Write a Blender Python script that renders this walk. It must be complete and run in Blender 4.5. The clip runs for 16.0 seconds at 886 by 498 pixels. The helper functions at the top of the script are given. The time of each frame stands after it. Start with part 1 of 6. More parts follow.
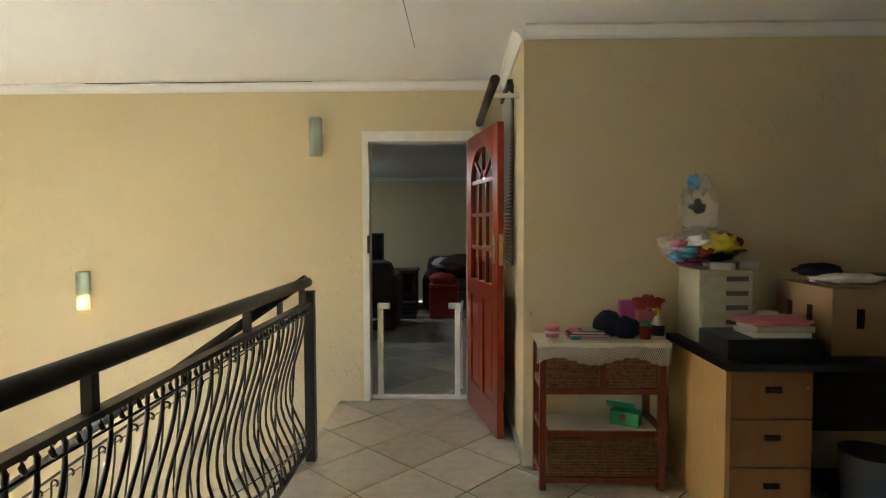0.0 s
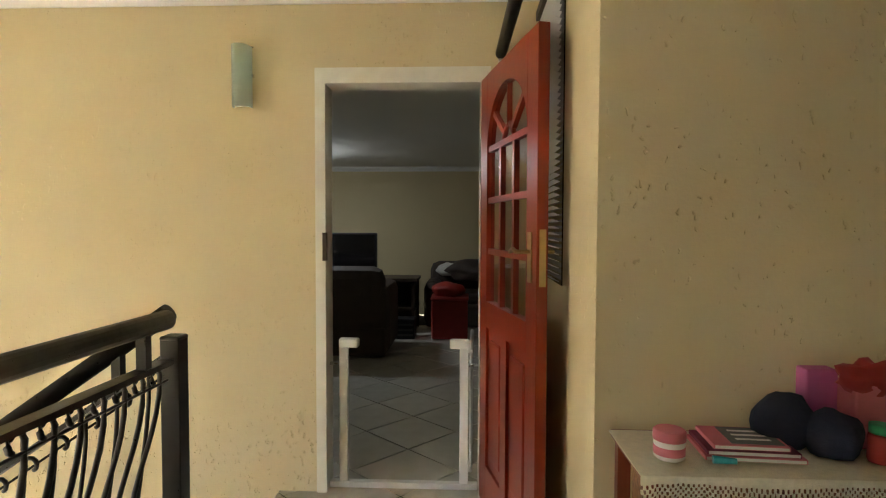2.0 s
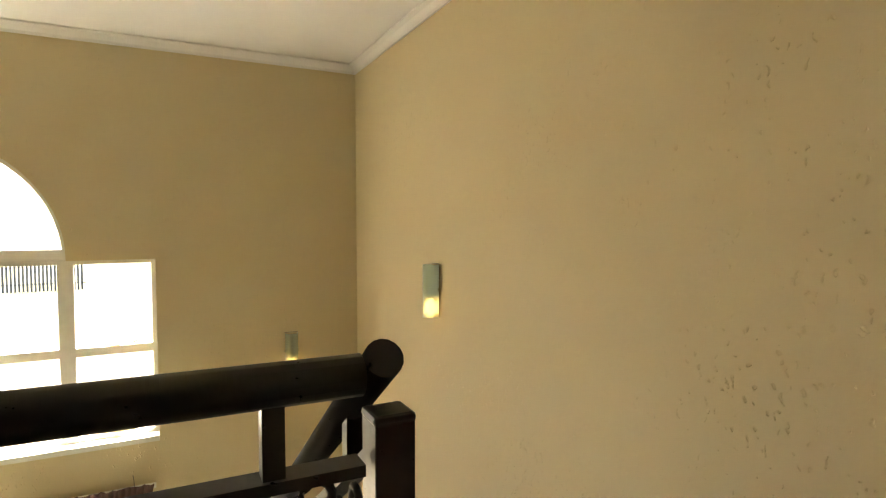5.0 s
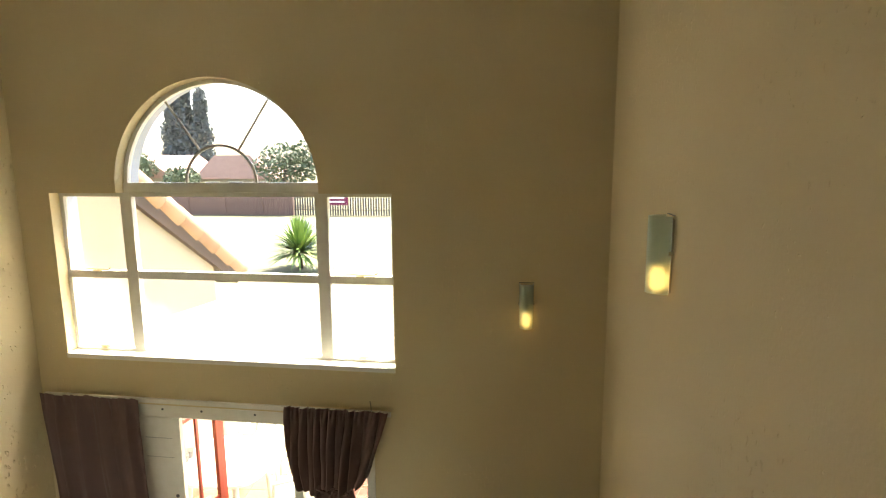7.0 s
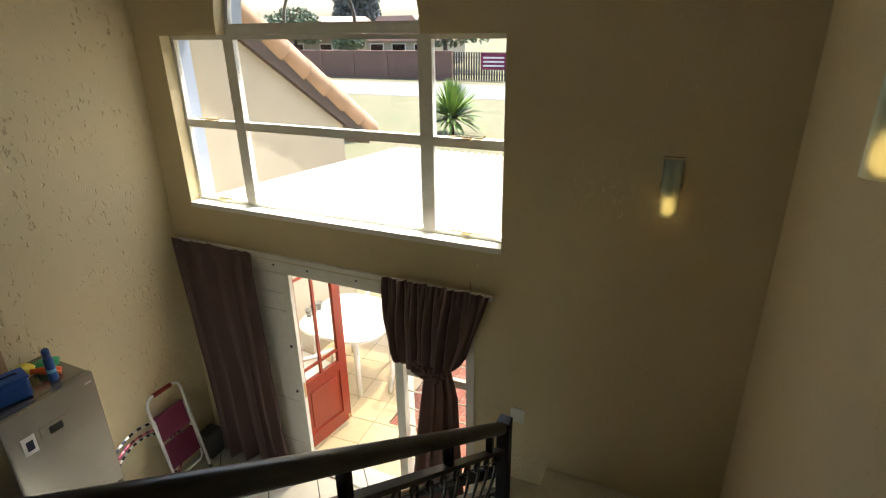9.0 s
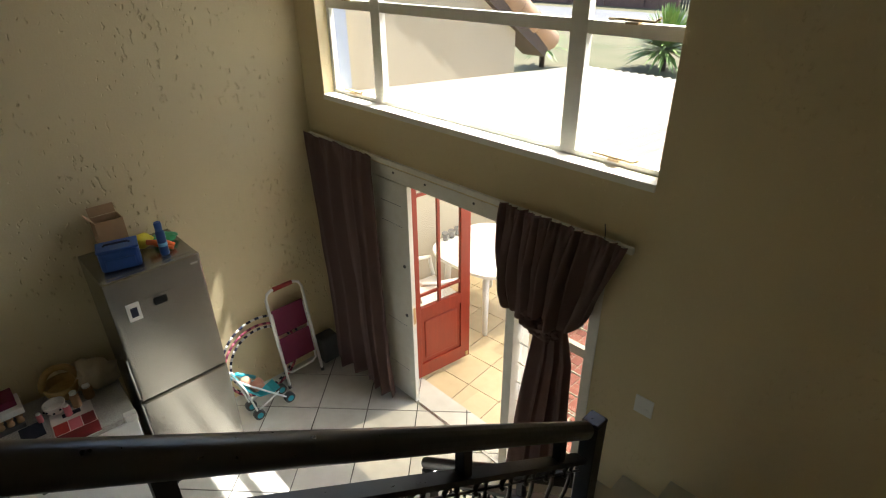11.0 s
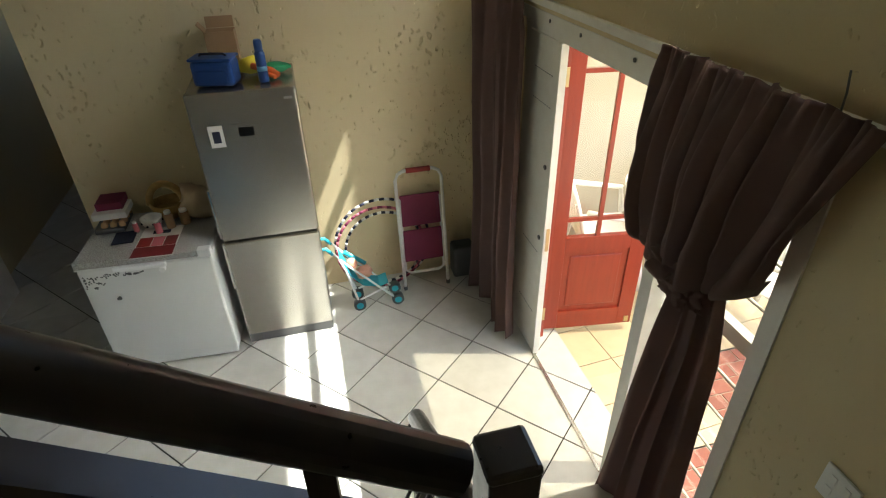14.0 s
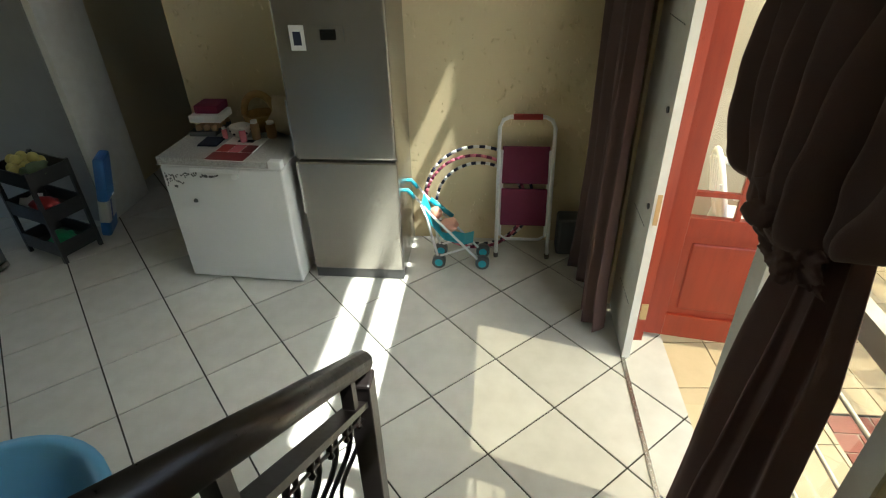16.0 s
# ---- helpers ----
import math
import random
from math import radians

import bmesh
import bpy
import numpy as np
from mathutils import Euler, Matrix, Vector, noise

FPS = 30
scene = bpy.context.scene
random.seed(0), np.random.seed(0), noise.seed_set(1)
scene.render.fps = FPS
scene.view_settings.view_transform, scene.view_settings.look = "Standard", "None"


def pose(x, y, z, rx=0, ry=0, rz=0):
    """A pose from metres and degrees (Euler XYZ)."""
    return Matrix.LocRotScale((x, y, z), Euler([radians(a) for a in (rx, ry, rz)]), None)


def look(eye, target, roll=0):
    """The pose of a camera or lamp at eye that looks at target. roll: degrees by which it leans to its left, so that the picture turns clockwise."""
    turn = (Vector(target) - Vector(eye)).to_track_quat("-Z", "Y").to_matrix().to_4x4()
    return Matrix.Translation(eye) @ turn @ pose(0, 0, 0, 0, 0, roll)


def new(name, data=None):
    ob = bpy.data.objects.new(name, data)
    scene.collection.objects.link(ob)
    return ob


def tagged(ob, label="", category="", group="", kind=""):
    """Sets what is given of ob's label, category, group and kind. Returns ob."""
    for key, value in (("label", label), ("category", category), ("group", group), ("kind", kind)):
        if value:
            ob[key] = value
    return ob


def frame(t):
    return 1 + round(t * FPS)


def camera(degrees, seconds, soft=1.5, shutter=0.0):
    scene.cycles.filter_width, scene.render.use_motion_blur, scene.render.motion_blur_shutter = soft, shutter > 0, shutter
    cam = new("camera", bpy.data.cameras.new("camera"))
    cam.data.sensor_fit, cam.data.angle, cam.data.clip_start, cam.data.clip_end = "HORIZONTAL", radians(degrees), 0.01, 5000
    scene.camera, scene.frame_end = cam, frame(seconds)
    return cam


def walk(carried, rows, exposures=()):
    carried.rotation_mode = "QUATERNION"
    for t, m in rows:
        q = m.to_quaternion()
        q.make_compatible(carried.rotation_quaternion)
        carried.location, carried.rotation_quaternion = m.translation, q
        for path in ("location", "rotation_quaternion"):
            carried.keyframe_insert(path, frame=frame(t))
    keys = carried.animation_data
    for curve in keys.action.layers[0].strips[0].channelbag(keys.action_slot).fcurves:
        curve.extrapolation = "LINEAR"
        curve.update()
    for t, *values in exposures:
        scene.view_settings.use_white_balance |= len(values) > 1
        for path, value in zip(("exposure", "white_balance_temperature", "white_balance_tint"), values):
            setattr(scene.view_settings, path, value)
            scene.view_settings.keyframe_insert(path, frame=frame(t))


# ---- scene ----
cam = camera(77.4, 16.0, 1.15)
PATH = [
    (0, (0.49, -0.046, 4.057), (0.444, 1.952, 3.967), -0.2),
    (0.5, (0.5, 0.326, 4.048), (0.453, 2.324, 3.961), -0.1),
    (1, (0.489, 0.738, 4.048), (0.435, 2.736, 3.96), -0.2),
    (1.5, (0.495, 1.131, 4.014), (0.433, 3.129, 3.931), 0.0),
    (2, (0.512, 1.542, 4.0), (0.427, 3.538, 3.92), 0.2),
    (2.5, (0.468, 1.937, 3.998), (0.333, 3.931, 3.917), 0.2),
    (3, (0.448, 2.215, 3.982), (0.112, 4.185, 3.906), 0.4),
    (3.5, (0.497, 2.443, 3.991), (-0.335, 4.259, 3.9), 0.2),
    (4, (0.46, 2.63, 3.983), (-0.766, 4.207, 3.891), 0.3),
    (4.5, (0.409, 2.768, 3.952), (-1.127, 4.046, 3.867), 0.2),
    (5, (0.341, 2.893, 3.931), (-1.444, 3.79, 3.831), -0.0),
    (5.2, (0.296, 2.949, 3.919), (-1.545, 3.725, 3.816), 0.0),
    (7.5, (-0.457, 3.823, 3.899), (-2.346, 3.342, 3.452), -1.1),
    (8, (-0.608, 3.852, 3.872), (-2.423, 3.261, 3.272), -1.2),
    (8.5, (-0.748, 3.864, 3.842), (-2.492, 3.159, 3.162), -1.1),
    (9, (-0.942, 3.832, 3.735), (-2.617, 3.048, 2.975), -1.0),
    (9.5, (-1.11, 3.824, 3.662), (-2.704, 2.944, 2.836), -0.9),
    (10, (-1.304, 3.837, 3.588), (-2.784, 2.8, 2.733), -0.9),
    (12.5, (-2.182, 3.719, 2.973), (-2.991, 2.223, 1.92), -1.3),
    (13, (-2.372, 3.692, 2.85), (-3.034, 2.133, 1.786), -1.2),
    (13.5, (-2.553, 3.612, 2.7), (-3.108, 2.017, 1.628), -1.1),
    (14, (-2.744, 3.56, 2.555), (-3.142, 1.929, 1.468), -1.3),
    (14.5, (-2.893, 3.513, 2.433), (-3.143, 1.854, 1.344), -1.2),
    (15, (-3.009, 3.433, 2.29), (-3.096, 1.756, 1.204), -1.4),
    (15.5, (-3.118, 3.39, 2.191), (-3.001, 1.716, 1.102), -1.4),
    (16, (-3.248, 3.298, 2.056), (-3.067, 1.628, 0.972), -1.5),
]
walk(cam, [(t, look(eye, target, roll)) for t, eye, target, roll in PATH],
     exposures=[(0, 4.28, 6250, 8), (1.5, 4.44, 6700, 9), (2.5, 4.4, 6750, 9), (4, 4.2, 6950, 10), (5.2, 3.68, 7350, 10), (7.4, 2.6, 6950, 9), (9, 1.86, 6450, 9),
                (10.2, 1.6, 6350, 9), (12.5, 1.76, 6250, 8), (14, 2.03, 6150, 5), (16, 1.63, 6150, 1)])

# ---- light: afternoon sun from the west, high, through the stair window ----
SUN_WAY = Vector((1.5, -0.43, -3.06)).normalized()
world = bpy.data.worlds.new("sky")
scene.world = world
world.use_nodes = True
sky = world.node_tree.nodes.new("ShaderNodeTexSky")
sky.sky_type, sky.sun_disc = "NISHITA", False
sky.dust_density, sky.air_density = 2.5, 1.0
sky.sun_elevation = math.asin(-SUN_WAY.z)
sky.sun_rotation = math.atan2(-SUN_WAY.x, -SUN_WAY.y)
world.node_tree.links.new(sky.outputs[0], world.node_tree.nodes["Background"].inputs[0])
world.node_tree.nodes["Background"].inputs[1].default_value = 0.15
sun = new("sun", bpy.data.lights.new("sun", "SUN"))
sun.data.energy, sun.data.angle, sun.data.color = 4.5, radians(0.5), (1.0, 0.965, 0.9)
sun.matrix_world = look((0, 0, 20), Vector((0, 0, 20)) + SUN_WAY)


# ---- materials ----
def mat(name, colour, rough=0.6, metal=0.0, spots=0.0, scale=8.0, bump=0.0, bump_scale=60.0, second=None, spec=0.5,
        stretch=(1, 1, 1), rand=0.0, space="Object"):
    """A surface with stains at one scale and grain at another."""
    m = bpy.data.materials.new(name)
    m.use_nodes = True
    nt = m.node_tree
    n, l = nt.nodes, nt.links
    b = n["Principled BSDF"]
    b.inputs["Roughness"].default_value, b.inputs["Metallic"].default_value = rough, metal
    b.inputs["Specular IOR Level"].default_value = spec
    tc = n.new("ShaderNodeTexCoord")
    mp = n.new("ShaderNodeMapping")
    mp.inputs["Scale"].default_value = stretch
    l.new(tc.outputs[space], mp.inputs[0])
    second = second or tuple(c * 0.72 for c in colour)
    big = n.new("ShaderNodeTexNoise")
    big.inputs["Scale"].default_value, big.inputs["Detail"].default_value = scale, 6
    l.new(mp.outputs[0], big.inputs["Vector"])
    ramp = n.new("ShaderNodeValToRGB")
    ramp.color_ramp.elements[0].position, ramp.color_ramp.elements[1].position = 0.35, 0.7
    l.new(big.outputs[0], ramp.inputs[0])
    amount = n.new("ShaderNodeMath")
    amount.operation = "MULTIPLY"
    amount.inputs[1].default_value = spots
    l.new(ramp.outputs[0], amount.inputs[0])
    mix = n.new("ShaderNodeMix")
    mix.data_type = "RGBA"
    mix.inputs["A"].default_value, mix.inputs["B"].default_value = (*colour, 1), (*second, 1)
    l.new(amount.outputs[0], mix.inputs["Factor"])
    out = mix.outputs["Result"]
    if rand:
        info = n.new("ShaderNodeObjectInfo")
        rm = n.new("ShaderNodeMapRange")
        rm.inputs[3].default_value, rm.inputs[4].default_value = 1 - rand, 1 + rand * 0.3
        l.new(info.outputs["Random"], rm.inputs[0])
        hs = n.new("ShaderNodeHueSaturation")
        l.new(rm.outputs[0], hs.inputs["Value"])
        l.new(out, hs.inputs["Color"])
        out = hs.outputs[0]
    l.new(out, b.inputs["Base Color"])
    fine = n.new("ShaderNodeTexNoise")
    fine.inputs["Scale"].default_value, fine.inputs["Detail"].default_value = bump_scale, 5
    l.new(mp.outputs[0], fine.inputs["Vector"])
    rr = n.new("ShaderNodeMapRange")
    rr.inputs[3].default_value, rr.inputs[4].default_value = max(0.02, rough - 0.08), min(1, rough + 0.1)
    l.new(fine.outputs[0], rr.inputs[0])
    l.new(rr.outputs[0], b.inputs["Roughness"])
    if bump:
        bp = n.new("ShaderNodeBump")
        bp.inputs["Strength"].default_value, bp.inputs["Distance"].default_value = min(1, bump), 0.004
        l.new(fine.outputs[0], bp.inputs["Height"])
        l.new(bp.outputs[0], b.inputs["Normal"])
    return m


def plaster(name, colour, second, pits=0.8, deep=0.006, most=0.25, least=0.04, grain=44):
    """Cream paint on rough plaster: scattered drag marks and pits."""
    m = mat(name, colour, 0.75, spots=0.35, scale=1.3, bump=0.25, bump_scale=90, second=second, spec=0.25)
    nt = m.node_tree
    n, l = nt.nodes, nt.links
    mp = next(x for x in n if x.bl_idname == "ShaderNodeMapping")
    st = n.new("ShaderNodeVectorMath")
    st.operation = "MULTIPLY"
    st.inputs[1].default_value = (1, 1, 0.45)
    l.new(mp.outputs[0], st.inputs[0])
    vo = n.new("ShaderNodeTexVoronoi")
    vo.inputs["Scale"].default_value = grain
    wob = n.new("ShaderNodeTexNoise")
    wob.inputs["Scale"].default_value = 26
    l.new(mp.outputs[0], wob.inputs["Vector"])
    shake = n.new("ShaderNodeVectorMath")
    shake.operation = "MULTIPLY_ADD"
    shake.inputs[1].default_value = (0.045, 0.045, 0.045)
    l.new(wob.outputs["Color"], shake.inputs[0])
    l.new(st.outputs[0], shake.inputs[2])
    l.new(shake.outputs[0], vo.inputs["Vector"])
    where = n.new("ShaderNodeTexNoise")
    where.inputs["Scale"].default_value = 1.5
    l.new(mp.outputs[0], where.inputs["Vector"])
    size = n.new("ShaderNodeMapRange")
    size.inputs[1].default_value, size.inputs[2].default_value, size.inputs[3].default_value, size.inputs[4].default_value = 0.33, 0.7, least, most
    l.new(where.outputs[0], size.inputs[0])
    less = n.new("ShaderNodeMath")
    less.operation = "SUBTRACT"
    l.new(vo.outputs["Distance"], less.inputs[0])
    l.new(size.outputs[0], less.inputs[1])
    edge = n.new("ShaderNodeMapRange")
    edge.inputs[1].default_value, edge.inputs[2].default_value = -0.09, 0.02
    l.new(less.outputs[0], edge.inputs[0])
    old = next(x for x in n if x.bl_idname == "ShaderNodeBump")
    bp = n.new("ShaderNodeBump")
    bp.inputs["Strength"].default_value, bp.inputs["Distance"].default_value = pits, deep
    l.new(edge.outputs[0], bp.inputs["Height"])
    l.new(old.outputs[0], bp.inputs["Normal"])
    l.new(bp.outputs[0], n["Principled BSDF"].inputs["Normal"])
    return m


CREAM = plaster("cream_plaster", (0.665, 0.56, 0.345), (0.62, 0.515, 0.3))
CREAM_S = plaster("cream_plaster_much_dented", (0.665, 0.56, 0.345), (0.62, 0.515, 0.3), 1.0, 0.013, 0.31, 0.07, 30)
CREAM_L = plaster("cream_plaster_dragged", (0.665, 0.56, 0.345), (0.62, 0.515, 0.3), 0.9, 0.006, 0.27, 0.08, 40)
CREAM_OUT = mat("cream_outside_paint", (0.4, 0.355, 0.265), 0.8, spots=0.3, scale=2, bump=0.2)
CEIL = mat("white_ceiling", (0.8, 0.79, 0.76), 0.8, spots=0.3, scale=0.8, bump=0.1, second=(0.74, 0.72, 0.67))
WHITE = mat("white_enamel_paint", (0.78, 0.76, 0.68), 0.4, spots=0.35, scale=14, bump=0.12, bump_scale=40, second=(0.64, 0.6, 0.5))
WHITE_PL = mat("white_plastic", (0.82, 0.82, 0.8), 0.4, spots=0.15, scale=6)
TILE = mat("cream_ceramic_tile", (0.68, 0.635, 0.53), 0.22, spots=0.6, scale=14, bump=0.06, bump_scale=120, second=(0.5, 0.465, 0.37), rand=0.08)
TILE_W = mat("white_ceramic_tile", (0.66, 0.64, 0.58), 0.2, spots=0.6, scale=9, bump=0.06, bump_scale=120, second=(0.55, 0.53, 0.47), rand=0.1)
TILE_P = mat("beige_patio_tile", (0.62, 0.5, 0.31), 0.45, spots=0.5, scale=10, bump=0.1, second=(0.52, 0.41, 0.24), rand=0.1)
GROUT = mat("dark_grout", (0.04, 0.034, 0.028), 0.9, spots=0.5, scale=20, bump=0.3)
BLACK = mat("black_iron_paint", (0.016, 0.012, 0.011), 0.3, spots=0.3, scale=12, bump=0.03, bump_scale=60, second=(0.018, 0.016, 0.016))
RED = mat("red_stained_wood", (0.28, 0.03, 0.01), 0.3, spots=0.8, scale=5, bump=0.12, bump_scale=70, second=(0.22, 0.022, 0.008), stretch=(6, 6, 0.7))
TABLE = mat("reddish_wood", (0.2, 0.04, 0.014), 0.35, spots=0.8, scale=7, bump=0.1, second=(0.12, 0.02, 0.008), stretch=(5, 5, 0.8))
BEECH = mat("beech_laminate", (0.56, 0.33, 0.11), 0.4, spots=0.5, scale=6, second=(0.46, 0.25, 0.08), stretch=(8, 8, 0.8))
OAKF = mat("brown_drawer_laminate", (0.33, 0.15, 0.055), 0.4, spots=0.5, scale=6, second=(0.25, 0.11, 0.04), stretch=(8, 8, 0.8))
DARK = mat("black_laminate", (0.02, 0.02, 0.021), 0.35, spots=0.3, scale=10)
WICKER = mat("brown_wicker", (0.29, 0.14, 0.065), 0.55, spots=0.9, scale=60, bump=0.4, bump_scale=200, second=(0.12, 0.052, 0.024))
LACE = mat("cream_crochet", (0.74, 0.68, 0.54), 0.9, spots=0.4, scale=80, bump=0.5, bump_scale=300)
STEEL = mat("brushed_steel_grey", (0.37, 0.352, 0.31), 0.24, metal=0.8, spots=0.25, scale=3, bump=0.05, bump_scale=200, second=(0.3, 0.29, 0.27), stretch=(1, 1, 12))
GREY = mat("dark_grey_plastic", (0.09, 0.09, 0.09), 0.5, spots=0.3)
FREEZ = mat("white_appliance_paint", (0.72, 0.72, 0.7), 0.4, spots=0.25, scale=3, second=(0.63, 0.63, 0.6))
SPECK = mat("speckled_grey_top", (0.5, 0.49, 0.46), 0.4, spots=1.0, scale=130, second=(0.24, 0.23, 0.21))
CURTAIN = mat("brown_curtain_cloth", (0.15, 0.088, 0.076), 0.75, spots=0.4, scale=3, bump=0.3, bump_scale=350, second=(0.12, 0.07, 0.06))
SOFA = mat("dark_brown_upholstery", (0.058, 0.04, 0.032), 0.7, spots=0.5, scale=9, bump=0.3)
REDF = mat("red_fabric", (0.34, 0.025, 0.02), 0.6, spots=0.5, scale=12, bump=0.2)
SCREEN = mat("black_screen", (0.006, 0.006, 0.007), 0.12)
BRASS = mat("worn_brass", (0.55, 0.42, 0.22), 0.35, metal=0.9, spots=0.5, scale=30)
CHROME = mat("chrome", (0.7, 0.7, 0.7), 0.15, metal=1.0)
CARD = mat("brown_cardboard", (0.4, 0.25, 0.13), 0.85, spots=0.4, scale=6, bump=0.15)
BLUE = mat("blue_plastic", (0.02, 0.07, 0.25), 0.35, spots=0.4, scale=15)
NAVY = mat("navy_cloth", (0.012, 0.016, 0.04), 0.8, bump=0.4, spots=0.4)
MAGENTA = mat("magenta_fabric", (0.16, 0.012, 0.05), 0.7, spots=0.4, bump=0.2)
TEAL = mat("turquoise_plastic", (0.04, 0.4, 0.5), 0.35, spots=0.3)
PINK = mat("pink_card", (0.6, 0.16, 0.2), 0.6, spots=0.4)
GREEN = mat("green_plastic", (0.02, 0.28, 0.1), 0.5, spots=0.4)
YELLOW = mat("yellow_plastic", (0.7, 0.55, 0.02), 0.5, spots=0.3)
ORANGE = mat("orange_plastic", (0.75, 0.13, 0.01), 0.5, spots=0.3)
SKYBLUE = mat("light_blue_plastic", (0.16, 0.42, 0.66), 0.35, spots=0.2)
BEIGE_PL = mat("beige_plastic", (0.5, 0.47, 0.31), 0.5, spots=0.3)
PAPER = mat("printed_paper", (0.75, 0.73, 0.68), 0.6, spots=0.3)
STRAW = mat("yellow_straw", (0.42, 0.27, 0.09), 0.8, spots=0.7, scale=40, bump=0.4, bump_scale=150)
PAPERBAG = mat("beige_paper_bag", (0.5, 0.4, 0.26), 0.8, spots=0.5, scale=10, bump=0.4, bump_scale=30)
DARKRED = mat("dark_red_print", (0.17, 0.012, 0.016), 0.5, spots=0.5, scale=20)
DARKWOOD = mat("dark_brown_wood", (0.05, 0.03, 0.018), 0.5, spots=0.6, scale=5, stretch=(5, 5, 0.7))
SKIN = mat("doll_vinyl", (0.62, 0.3, 0.2), 0.5, spots=0.2)
# haze over the far trees is put into these two leaf colours
HEDGE = mat("leaf_green", (0.12, 0.155, 0.085), 0.6, spots=0.8, scale=3, second=(0.06, 0.095, 0.045), rand=0.2)
CYPRESS = mat("hazed_cypress_leaf", (0.12, 0.145, 0.14), 0.7, spots=0.8, scale=2)
YUCCA = mat("yucca_leaf", (0.14, 0.24, 0.05), 0.5, spots=0.5, scale=4, second=(0.3, 0.32, 0.1))
GRASS = mat("dry_lawn", (0.14, 0.122, 0.066), 0.95, spots=0.9, scale=0.6, bump=0.5, bump_scale=20, second=(0.09, 0.095, 0.04))
ROAD = mat("grey_asphalt", (0.16, 0.16, 0.16), 0.9, spots=0.5, scale=1, bump=0.3)
BRICK = mat("brown_brick", (0.2, 0.115, 0.085), 0.85, spots=0.6, scale=3, bump=0.3, rand=0.2)
SANDJ = mat("sandy_joint", (0.42, 0.36, 0.28), 0.95, spots=0.5, scale=20, bump=0.3)
PAVER = mat("red_paving_brick", (0.36, 0.13, 0.09), 0.85, spots=0.6, scale=9, bump=0.3, rand=0.25)
ROOFP = mat("pinkish_roof_tile", (0.5, 0.31, 0.25), 0.85, spots=0.5, scale=3, bump=0.3)
ROOFT = mat("clay_roof_tile", (0.42, 0.27, 0.17), 0.85, spots=0.6, scale=5, bump=0.3, rand=0.15)
FASCIA = mat("brown_fascia_paint", (0.07, 0.045, 0.035), 0.6, spots=0.5)
# shade lit by blue sky, put into a colour for the outer reveal
SKYSHADE = mat("blue_sky_shade", (0.3, 0.35, 0.44), 0.5, spots=0.2)
GREYTILE = mat("grey_wall_tile", (0.3, 0.29, 0.27), 0.35, spots=0.4, scale=4)
PANEL = mat("brown_timber_panel", (0.2, 0.13, 0.085), 0.5, spots=0.6, scale=4, stretch=(5, 5, 0.6))
STAIR = mat("cream_stair_tile", (0.58, 0.54, 0.45), 0.35, spots=0.5, scale=8)


def glass(name, rough=0.0, tint=(1, 1, 1)):
    m = bpy.data.materials.new(name)
    m.use_nodes = True
    b = m.node_tree.nodes["Principled BSDF"]
    b.inputs["Base Color"].default_value = (*tint, 1)
    b.inputs["Transmission Weight"].default_value = 1
    b.inputs["Roughness"].default_value, b.inputs["IOR"].default_value = rough, 1.45
    return m


GLASS = glass("window_glass")
FROST = glass("frosted_sconce_glass", 0.6, (0.75, 0.85, 0.78))
BAGFILM = mat("clear_plastic_film", (0.85, 0.87, 0.88), 0.2, bump=0.6, bump_scale=25)
BAGFILM.node_tree.nodes["Principled BSDF"].inputs["Alpha"].default_value = 0.15


def sheet_roof():
    """White fibre sheets that let some daylight through."""
    m = mat("white_translucent_roof_sheet", (0.31, 0.36, 0.43), 0.6, spots=0.5, scale=2, spec=0.2)
    nt = m.node_tree
    tr = nt.nodes.new("ShaderNodeBsdfTranslucent")
    tr.inputs[0].default_value = (1.0, 0.95, 0.84, 1)
    mx = nt.nodes.new("ShaderNodeMixShader")
    mx.inputs[0].default_value = 0.7
    out = nt.nodes["Material Output"]
    nt.links.new(nt.nodes["Principled BSDF"].outputs[0], mx.inputs[1])
    nt.links.new(tr.outputs[0], mx.inputs[2])
    clear = nt.nodes.new("ShaderNodeBsdfTransparent")
    clear.inputs[0].default_value = (1.0, 0.9, 0.68, 1)
    mx2 = nt.nodes.new("ShaderNodeMixShader")
    mx2.inputs[0].default_value = 0.17
    nt.links.new(mx.outputs[0], mx2.inputs[1])
    nt.links.new(clear.outputs[0], mx2.inputs[2])
    nt.links.new(mx2.outputs[0], out.inputs[0])
    return m


SHEET = sheet_roof()


def let_through(m, colour, amount):
    """Thin cloth: part of the light passes."""
    nt = m.node_tree
    tr = nt.nodes.new("ShaderNodeBsdfTranslucent")
    tr.inputs[0].default_value = (*colour, 1)
    mx = nt.nodes.new("ShaderNodeMixShader")
    mx.inputs[0].default_value = amount
    nt.links.new(nt.nodes["Principled BSDF"].outputs[0], mx.inputs[1])
    nt.links.new(tr.outputs[0], mx.inputs[2])
    nt.links.new(mx.outputs[0], nt.nodes["Material Output"].inputs[0])


let_through(CURTAIN, (0.27, 0.16, 0.13), 0.2)


def glow(name, colour, strength):
    m = bpy.data.materials.new(name)
    m.use_nodes = True
    b = m.node_tree.nodes["Principled BSDF"]
    b.inputs["Emission Color"].default_value, b.inputs["Emission Strength"].default_value = (*colour, 1), strength
    return m


BULB = glow("warm_lamp_bulb", (1.0, 0.6, 0.18), 0.36)
SPOTB = glow("cool_spot_bulb", (0.85, 0.93, 1.0), 30.0)


